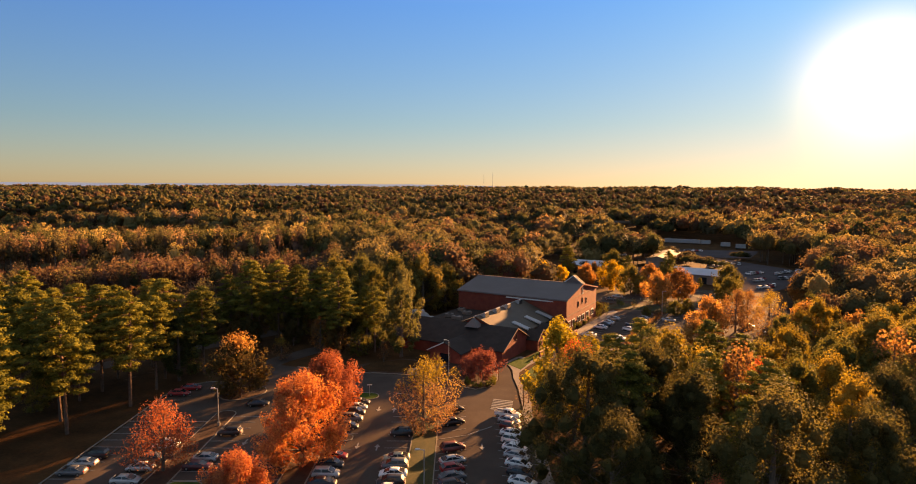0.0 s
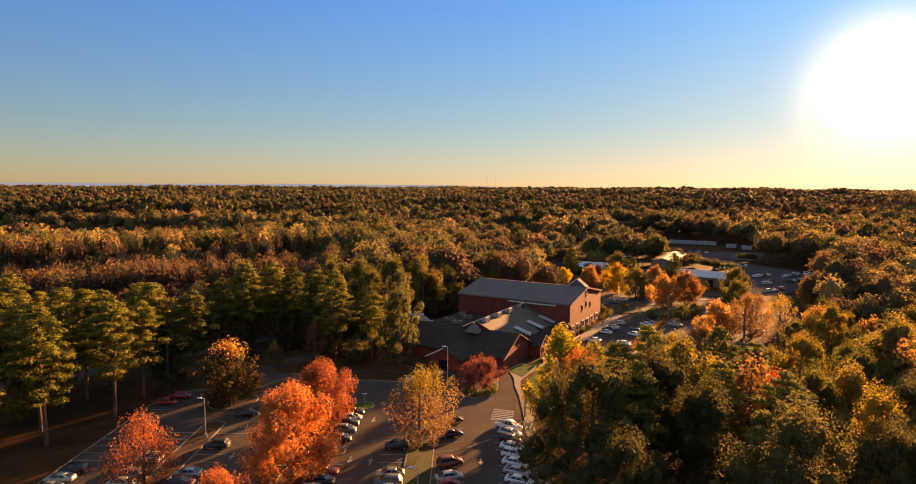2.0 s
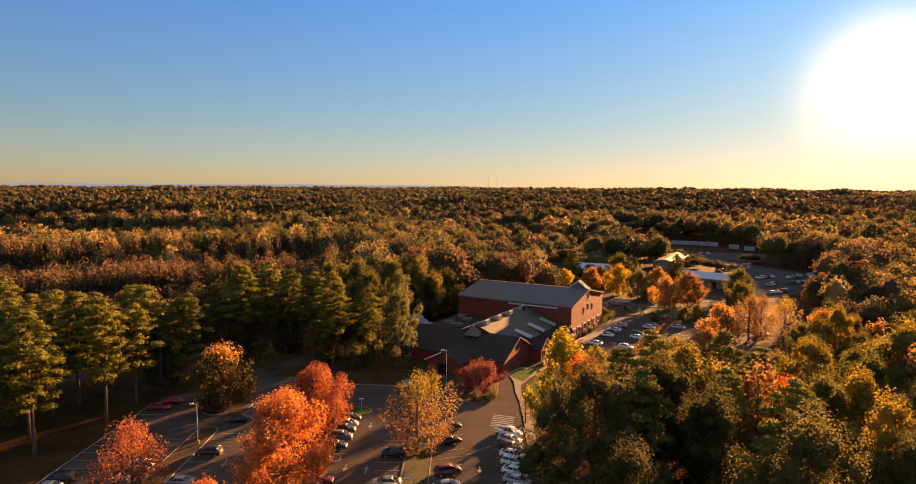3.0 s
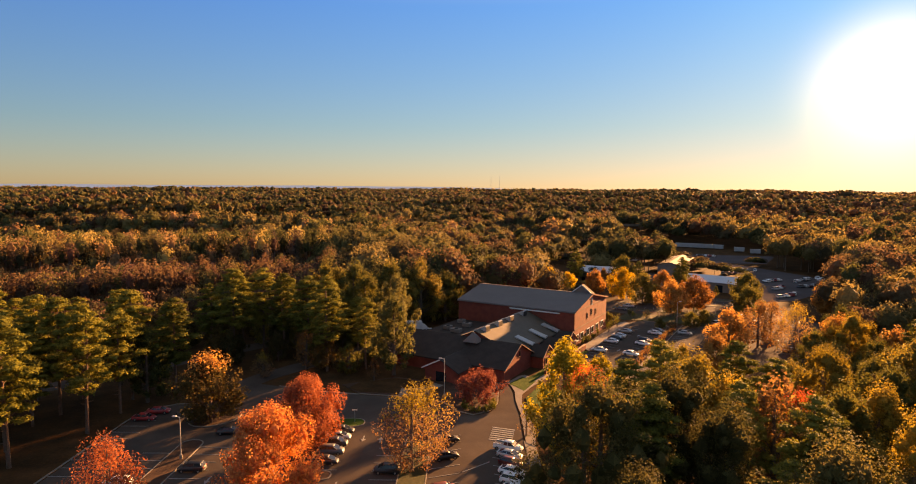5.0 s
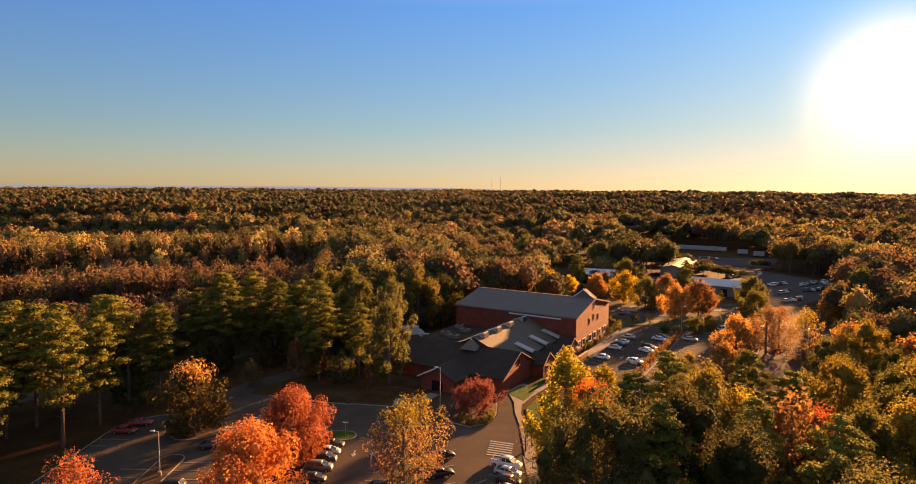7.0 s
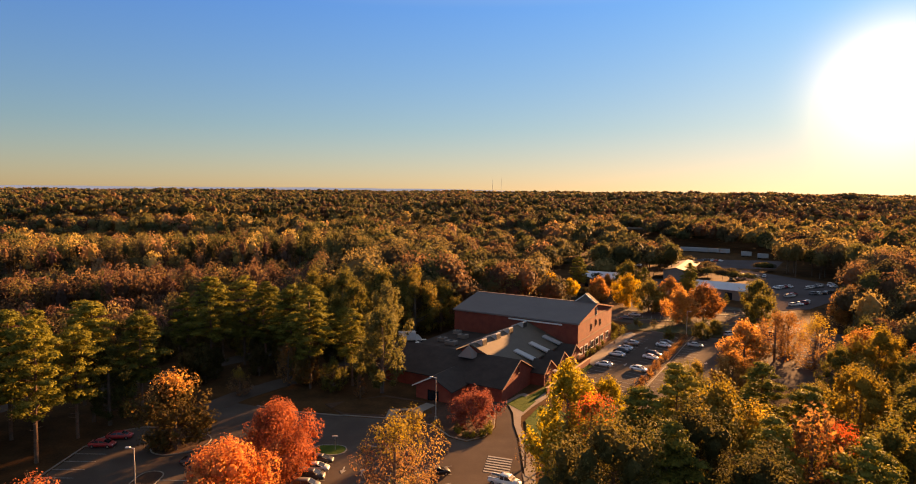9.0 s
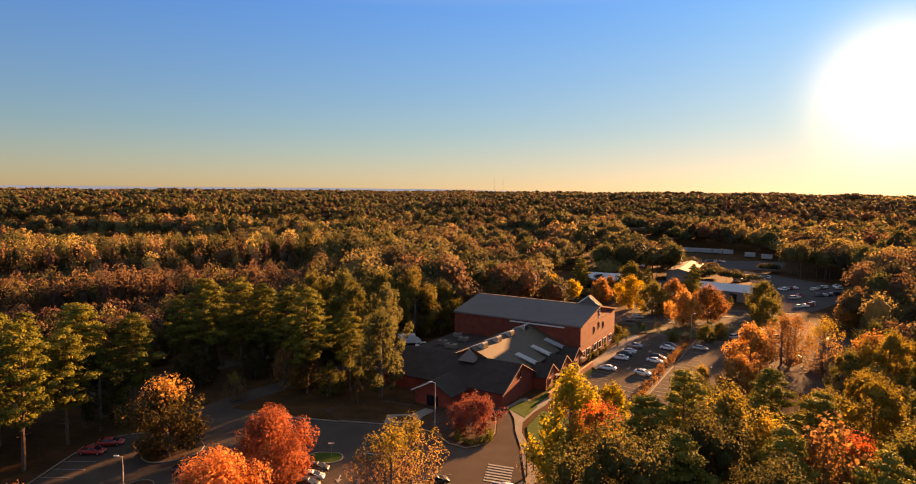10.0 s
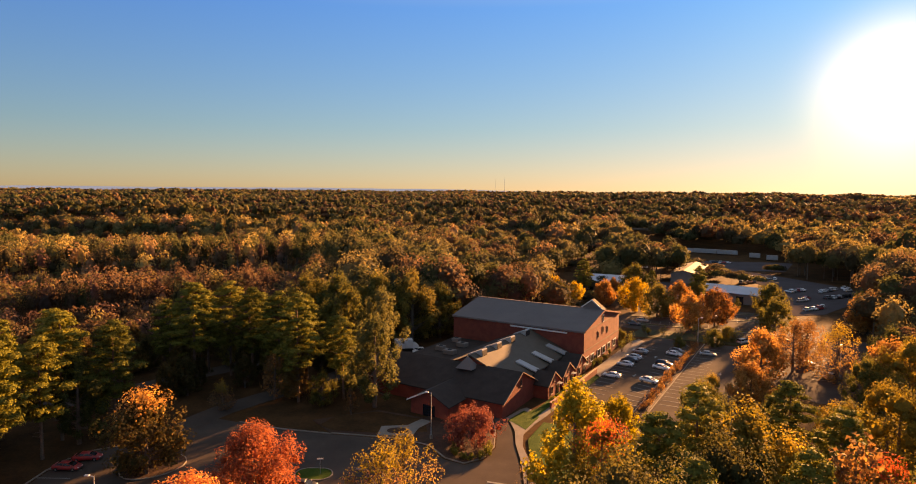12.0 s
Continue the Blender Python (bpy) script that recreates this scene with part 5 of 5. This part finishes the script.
def make_car(shape, colour, m):
    c = CAR_SHAPES[shape]
    word = CAR_COLOURS[colour][1]
    car = thing("car" if shape != "pickup" else "pickup_truck", m, f"{word} {dict(sedan='sedan', suv='sport utility vehicle', hatch='hatchback', pickup='pickup truck')[shape]} parked on the asphalt", "car", "parked cars")
    h, w, hood, boot = c["length"] / 2, c["width"], c["hood"], c["boot"]
    b0, b1, f1, f0 = c["cabin"]
    paint_m = M["car_" + colour]
    rings = [(-h, body_ring(w * 0.86, 0.36, 0.62, boot * 0.86)), (-h + 0.16, body_ring(w * 0.97, 0.27, 0.66, boot)), (b0, body_ring(w, 0.24, 0.7, boot + 0.02)),
             (f0, body_ring(w, 0.24, 0.7, hood + 0.04)), (h - 0.55, body_ring(w * 0.98, 0.25, 0.66, hood - 0.06)), (h - 0.12, body_ring(w * 0.93, 0.28, 0.6, hood - 0.22)), (h, body_ring(w * 0.8, 0.36, 0.55, hood - 0.34))]
    body = part("body", loft(rings), paint_m, car, word + " painted body")
    body.data.shade_smooth()
    zt = c["roof"]
    cab = [(b0, [(-w * 0.86, boot - 0.02), (w * 0.86, boot - 0.02), (w * 0.84, boot + 0.02), (-w * 0.84, boot + 0.02)]), (b1, [(-w * 0.87, boot - 0.02), (w * 0.87, boot - 0.02), (w * 0.70, zt - 0.05), (-w * 0.70, zt - 0.05)]),
           (f1, [(-w * 0.87, hood - 0.02), (w * 0.87, hood - 0.02), (w * 0.70, zt - 0.06), (-w * 0.70, zt - 0.06)]), (f0 + 0.25, [(-w * 0.84, hood - 0.05), (w * 0.84, hood - 0.05), (w * 0.82, hood - 0.02), (-w * 0.82, hood - 0.02)])]
    part("cabin_glass", loft(cab), M["glass"], car, "dark glazed cabin")
    roof = loft([(b1 - 0.12, [(-w * 0.66, zt - 0.1), (w * 0.66, zt - 0.1), (w * 0.6, zt - 0.05), (-w * 0.6, zt - 0.05)]), (b1 + 0.2, [(-w * 0.72, zt - 0.09), (w * 0.72, zt - 0.09), (w * 0.62, zt), (-w * 0.62, zt)]),
                 (f1 - 0.2, [(-w * 0.72, zt - 0.09), (w * 0.72, zt - 0.09), (w * 0.62, zt), (-w * 0.62, zt)]), (f1 + 0.12, [(-w * 0.66, zt - 0.12), (w * 0.66, zt - 0.12), (w * 0.6, zt - 0.07), (-w * 0.6, zt - 0.07)])])
    part("roof", roof, paint_m, car).data.shade_smooth()
    for k in (-1, 1):
        for a, b in (((b0 + 0.1, boot), (b1, zt - 0.07)), ((b1 + (f1 - b1) * 0.5, boot), (b1 + (f1 - b1) * 0.5, zt - 0.06)), ((f1, zt - 0.08), (f0 + 0.15, hood))):
            verts, faces = [], []
            add_tube(verts, faces, (a[0], k * w * 0.865, a[1]), (b[0], k * w * 0.72, b[1]), 0.05, 0.05, 4)
            obj("pillar", verts, faces, paint_m, car)
        part("headlight", boxed(h - 0.34, h - 0.05, k * w * 0.62 - 0.2, k * w * 0.62 + 0.2, hood - 0.42, hood - 0.24, 0.03), M["headlight"], car)
        part("taillight", boxed(-h - 0.02, -h + 0.16, k * w * 0.7 - 0.16, k * w * 0.7 + 0.16, boot - 0.3, boot - 0.1, 0.03), M["taillight"], car)
        part("mirror", boxed(f0 - 0.25, f0 - 0.1, k * w * 1.0 - 0.08, k * w * 1.0 + 0.1, hood + 0.02, hood + 0.16, 0.03), paint_m, car)
        for xx in (-h + 0.85, h - 0.88):
            verts, faces = [], []
            add_tube(verts, faces, (xx, k * (w - 0.2), 0.33), (xx, k * (w + 0.01), 0.33), 0.33, 0.33, 14)
            tyre = obj("wheel", verts, faces, M["tyre"], car)
            verts, faces = [], []
            add_tube(verts, faces, (xx, k * (w - 0.05), 0.33), (xx, k * (w + 0.025), 0.33), 0.2, 0.18, 10)
            obj("rim", verts, faces, M["rim"], tyre)
    part("front_bumper", boxed(h - 0.1, h + 0.04, -w * 0.78, w * 0.78, 0.3, 0.5, 0.03), M["plastic"], car)
    part("rear_bumper", boxed(-h - 0.04, -h + 0.1, -w * 0.78, w * 0.78, 0.34, 0.54, 0.03), M["plastic"], car)
    if shape == "pickup":
        part("cargo_bed", boxed(-h + 0.2, b0 - 0.1, -w * 0.74, w * 0.74, boot + 0.0, boot + 0.045), M["plastic"], car, "dark open cargo bed")
        for k in (-1, 1):
            part("bed_rail", boxed(-h + 0.1, b0, k * w * 0.86 - 0.08, k * w * 0.86 + 0.08, boot, boot + 0.14), paint_m, car)
    return car


def park(shape, colour, x, y, heading, z=0.045):
    m = pose(x, y, z, 0, 0, heading) @ Matrix.Scale(0.93, 4)
    if (shape, colour) not in CARS:
        CARS[shape, colour] = make_car(shape, colour, m)
        return
    c = copy_thing(CARS[shape, colour], m)
    c.matrix_basis = m


def park_hall(shape, colour, x, y, heading, z=0.05):
    px, py = hall_xy(x, y)
    park(shape, colour, px, py, heading - 30, z)


for i, (sh, co) in enumerate((("sedan", "white"), ("sedan", "black"), ("sedan", "white"), ("sedan", "silver"), ("sedan", "white"), ("suv", "white"), ("sedan", "white"), ("hatch", "maroon"), ("sedan", "silver"), ("pickup", "white"))):
    park(sh, co, 9.9, 88.4 + 3.03 * i, -25)
for sh, co, y in (("sedan", "black", 118.6), ("sedan", "black", 112.0), ("suv", "maroon", 100.4), ("sedan", "silver", 95.6), ("hatch", "red", 92.8), ("sedan", "grey", 90.0), ("suv", "black", 87.2), ("sedan", "silver", 84.5)):
    park(sh, co, -0.8, y, 20)
for sh, co, y in (("suv", "black", 106.7), ("sedan", "gold", 96.6), ("suv", "grey", 93.8), ("sedan", "white", 91.0), ("suv", "black", 88.2), ("pickup", "white", 85.2)):
    park(sh, co, -10.0, y, 180)
for sh, co, y in (("sedan", "black", 122.6), ("sedan", "silver", 119.6), ("suv", "black", 116.7), ("suv", "grey", 113.5), ("hatch", "black", 109.7), ("sedan", "red", 97.2), ("suv", "black", 94.0), ("suv", "silver", 90.8), ("sedan", "black", 88.0)):
    park(sh, co, -20.4, y, 0)
for sh, co, x, y, a in (("suv", "black", -41.2, 106.6, 180), ("sedan", "silver", -41.5, 96.2, 180), ("sedan", "maroon", -41.5, 93.4, 0), ("sedan", "black", -41.0, 121.5, 8), ("sedan", "white", -29.6, 105.0, 0), ("suv", "black", -29.8, 93.0, 0),
                        ("suv", "black", -60.0, 97.2, 180), ("sedan", "silver", -60.2, 94.2, 180), ("sedan", "grey", -60.2, 91.3, 180), ("sedan", "red", -60.0, 127.6, 0), ("sedan", "red", -59.0, 131.2, 10),
                        ("sedan", "silver", -50.2, 92.8, 180), ("suv", "white", -50.2, 101.3, 180), ("sedan", "silver", -50.3, 88.6, 0), ("suv", "grey", -50.3, 95.6, 180)):
    park(sh, co, x, y, a)
for sh, co, y in (("sedan", "white", -0.4), ("sedan", "white", 11.2), ("sedan", "black", 15.6), ("sedan", "white", 19.2), ("sedan", "silver", 26.2)):
    park_hall(sh, co, 7.4, y, 180)
for sh, co, y in (("sedan", "white", 0.2), ("sedan", "white", 13.0), ("suv", "black", 16.3), ("sedan", "white", 28.6), ("sedan", "grey", 32.2)):
    park_hall(sh, co, 16.2, y, -10)
for sh, co, x, y, a in (("sedan", "silver", 24.2, 33.5, 5), ("sedan", "grey", -4.0, 62.0, 10), ("sedan", "silver", -3.0, 69.0, 10), ("suv", "silver", 31, 54, 60), ("sedan", "white", 48.0, 37.0, 30), ("sedan", "silver", 53.5, 27.5, 40), ("suv", "black", 42, 60, 30), ("sedan", "silver", 18, 88, 100), ("sedan", "white", 3, 84, 100), ("suv", "grey", 6, 98, 100)):
    park_hall(sh, co, x, y, a)
rng_cars = random.Random(11)
for x0, y0, x1, y1, n in ((150, 312, 160, 318, 5), (143, 288, 150, 296, 5), (164, 312, 178, 322, 6), (158, 296, 172, 302, 6), (180, 316, 184, 326, 3), (134, 268, 146, 276, 4), (160, 430, 172, 427, 6), (140, 340, 152, 346, 4), (150, 360, 166, 352, 5), (160, 516, 168, 528, 4), (104, 398, 112, 400, 3)):
    for i in range(n):
        f = (i + 0.5) / n
        park(rng_cars.choice(["sedan", "suv", "hatch"]), rng_cars.choice(["white", "silver", "black", "grey", "white", "red"]), x0 + (x1 - x0) * f, y0 + (y1 - y0) * f, rng_cars.choice([20, 110, 60]), 0.12)
# service vehicles in the yard
truck = thing("box_truck", pose(-13.0, 203.5, 0.06, 0, 0, 12), "white box truck parked in the service yard", "truck")
part("cargo_box", boxed(-3.4, 1.6, -1.2, 1.2, 0.9, 3.3, 0.04), M["trim"], truck)
part("cab", loft([(1.65, [(-1.0, 0.6), (1.0, 0.6), (0.95, 2.3), (-0.95, 2.3)]), (2.5, [(-1.0, 0.6), (1.0, 0.6), (0.9, 2.2), (-0.9, 2.2)]), (3.4, [(-0.95, 0.6), (0.95, 0.6), (0.9, 1.3), (-0.9, 1.3)])]), M["car_white"], truck)
part("chassis", boxed(-3.3, 3.2, -0.5, 0.5, 0.5, 0.9), M["plastic"], truck)
for xx in (-2.4, 2.4):
    for k in (-1, 1):
        verts, faces = [], []
        add_tube(verts, faces, (xx, k * 0.75, 0.45), (xx, k * 1.08, 0.45), 0.45, 0.45, 14)
        obj("wheel", verts, faces, M["tyre"], truck)
park("pickup", "white", -8.6, 200.8, 190)


# ---- hedges, shrubs, lamps, signs ----
def shrub(x, y, w, h, species, label, name="shrub", flakes=420, seed=1, group="shrubs"):
    rng = np.random.default_rng(seed)
    root = thing(name, pose(x, y, 0.1), label, "shrub", group)
    k = 9
    lobes = np.array([(rng.uniform(-0.6, 0.6) * w * 0.5, rng.uniform(-0.6, 0.6) * w * 0.5, h * rng.uniform(0.35, 0.7), min(w, h) * rng.uniform(0.22, 0.34)) for _ in range(k)])
    verts, faces = [], []
    for lx, ly, lz, lr in lobes:
        add_tube(verts, faces, (lx * 0.2, ly * 0.2, -0.1), (lx, ly, lz), 0.03, 0.012, 4)
    obj("stem", verts, faces, M["bark"], root)
    c, nrm = lobe_points(lobes, flakes, rng, False, -1.0)
    c[:, 2] = np.maximum(c[:, 2], 0.02)
    quads("leaves", c, nrm, rng.uniform(0.7, 1.2, flakes) * 0.2, M["leaf_" + species], root, seed)
    return root


rng_s = random.Random(3)
for i in range(17):
    x, y = hall_xy(19.8 + rng_s.uniform(-0.4, 0.4), -20 + i * 3.7)
    shrub(x, y, rng_s.uniform(2.4, 3.2), rng_s.uniform(1.4, 2.4), "russet", "rusty autumn shrub of a car park hedge", "hedge_shrub", 420, 100 + i, "hedge shrubs")
for i in range(9):
    a = radians(150 + i * 30)
    shrub(5.3 + 3.0 * math.cos(a), 136.4 + 3.2 * math.sin(a), 2.2, 1.2, "pine", "low dark green shrub on the planted island", "bed_shrub", 360, 200 + i, "bed shrubs")
for i, (lx, ly, w, h) in enumerate(((1.0, 4, 1.6, 2.6), (1.1, 9, 2.0, 2.0), (2.8, 24, 3.2, 4.2), (1.2, 14, 1.6, 1.5), (3.0, 33, 3.4, 4.8), (1.0, 19, 1.6, 2.4), (1.8, -10, 1.5, 1.2), (1.9, -17, 1.5, 1.2), (2.0, -25, 1.6, 1.3))):
    x, y = hall_xy(lx, ly)
    shrub(x, y, w, h, "olive" if i % 2 else "pine", "green foundation shrub beside the brick wall", "wall_shrub", 420, 300 + i, "wall shrubs")
for i, (lx, ly, h) in enumerate(((8, 52, 3), (13, 54, 4.5), (18, 52, 5.5), (22, 50, 4), (25, 52, 6), (29, 54, 4.5), (2, 52, 2.5), (4, 50, 2.2))):
    x, y = hall_xy(lx, ly)
    shrub(x, y, h * 0.9, h, "pine" if i % 3 else "olive", "dark green shrub on the lawn beyond the car park", "lawn_shrub", 500, 400 + i, "lawn shrubs")
for i, (x, y, h) in enumerate(((13.6, 121.5, 6.5), (15.6, 120.0, 6.0), (14.9, 123.5, 5.0))):
    make_tree("bare_tree", "tall", h, 160, 0.2, "pear", pose(x, y, 0.1, 0, 0, 50 * i), "small bare-twigged tree beside the walk", "bare saplings", "tree", 500 + i, "bark", True)


def lamp_post(x, y, h, arms, heading=0, label="tall grey steel lamp post of the parking lot"):
    root = thing("lamp_post", pose(x, y, 0.1, 0, 0, heading), label, "lamp post", "lamp posts")
    verts, faces = [], []
    add_tube(verts, faces, (0, 0, 0), (0, 0, 0.7), 0.28, 0.28, 12)
    obj("base", verts, faces, M["kerb"], root, "round concrete base")
    verts, faces = [], []
    add_tube(verts, faces, (0, 0, 0.7), (0, 0, h), 0.1, 0.06, 8)
    obj("pole", verts, faces, M["metal"], root)
    for k in range(arms):
        sgn = 1 if k == 0 else -1
        verts, faces = [], []
        add_tube(verts, faces, (0, 0, h - 0.1), (sgn * 0.6, 0, h + 0.05), 0.045, 0.04, 6)
        obj("arm", verts, faces, M["metal"], root)
        part("lamp_head", boxed(min(sgn * 0.55, sgn * 1.25), max(sgn * 0.55, sgn * 1.25), -0.2, 0.2, h - 0.02, h + 0.16, 0.04), M["metal"], root, "pale shoebox lamp head")


lamp_post(-2.1, 141.9, 8.6, 1, 180)
lamp_post(-44.9, 110.8, 7.2, 1, 180)
lamp_post(-4.6, 81.3, 8.6, 1, 180)
lamp_post(95.2, 181.1, 8.4, 2, 60)
lamp_post(*hall_xy(19.9, 43), 8.4, 1, 0)
lamp_post(*hall_xy(14, 88), 8.4, 2, 40)
lamp_post(*hall_xy(40, 30), 8.4, 1, 40)


def sign_post(x, y):
    root = thing("sign_post", pose(x, y, 0.14, 0, 0, 5), "small pale double-sided road sign on a steel post", "sign")
    verts, faces = [], []
    add_tube(verts, faces, (0, 0, 0), (0, 0, 2.5), 0.045, 0.045, 6)
    obj("post", verts, faces, M["metal"], root)
    for k in (-1, 1):
        part("sign_plate", boxed(min(0.03 * k, 0.5 * k), max(0.03 * k, 0.5 * k), -0.03, 0.03, 2.32, 2.52, 0.01), M["trim"], root)


sign_post(-18.9, 127.4)


# ---- distant sheds, trailers, masts ----
def shed(x, y, length, width, h, heading, roof, label):
    root = thing("shed", pose(x, y, 0.05, 0, 0, heading), label, "building", "distant sheds")
    bm = bmesh.new()
    gable_solid(bm, -length / 2, length / 2, -width / 2, width / 2, 0, h, h + width * 0.12)
    part("wall", bm, M["shed_wall"], root)
    gable_roof_x(root, -length / 2, length / 2, -width / 2, width / 2, h, h + width * 0.12, 0.5, M[roof], 0.2)
    for i in range(4):
        part("shed_door", boxed(-length / 2 + (i + 0.3) * length / 4, -length / 2 + (i + 0.75) * length / 4, -width / 2 - 0.08, -width / 2 - 0.01, 0, h * 0.75), M["glass"], root, "dark roll-up door")


shed(117.5, 290.5, 25, 16, 4.2, -38, "white_roof", "long low shed with a pale metal roof")
shed(70.5, 322, 16, 17, 4.2, -24, "white_roof", "low shed with a pale metal roof")
shed(122, 358, 44, 12, 5, 62, "tan_or_lit_roof", "long shed with a greenish-tan roof")
shed(92, 392, 18, 10, 4, -20, "white_roof", "small distant shed with a pale roof")
shed(330, 2380, 70, 24, 8, -15, "white_roof", "far-off warehouse with a pale roof")
shed(190, 700, 30, 14, 5, -10, "tan_or_lit_roof", "far-off tan building among the trees")
for i, (x, y) in enumerate(((171, 491), (177, 488), (183, 484.5), (189, 480.5), (195, 476.5), (202, 457), (207, 443))):
    t = thing("trailer", pose(x, y, 0.1, 0, 0, -32 + 6 * (i > 4)), "white box trailer parked in the distant yard", "trailer", "box trailers")
    part("trailer_box", boxed(-3.4, 3.4, -1.25, 1.25, 1.0, 3.9, 0.05), M["skylight"], t)
    part("landing_leg", boxed(1.4, 1.6, -0.9, 0.9, 0, 1.0), M["plastic"], t)
    for xx in (-2.6, -1.6):
        verts, faces = [], []
        add_tube(verts, faces, (xx, -1.2, 0.5), (xx, 1.2, 0.5), 0.5, 0.5, 12)
        obj("wheel", verts, faces, M["tyre"], t)
for x, y, top in ((172, 4100, 105), (233, 4150, 118)):
    mast = thing("radio_mast", pose(x, y, ground_height(x, y)), "thin distant radio mast above the horizon", "mast", "radio masts")
    verts, faces = [], []
    add_tube(verts, faces, (0, 0, 0), (0, 0, top), 1.2, 0.7, 4)
    obj("lattice", verts, faces, M["metal"], mast)
    verts, faces = [], []
    add_tube(verts, faces, (0, 0, top), (0, 0, top + 10), 0.5, 0.2, 4)
    obj("aerial", verts, faces, M["metal"], mast)
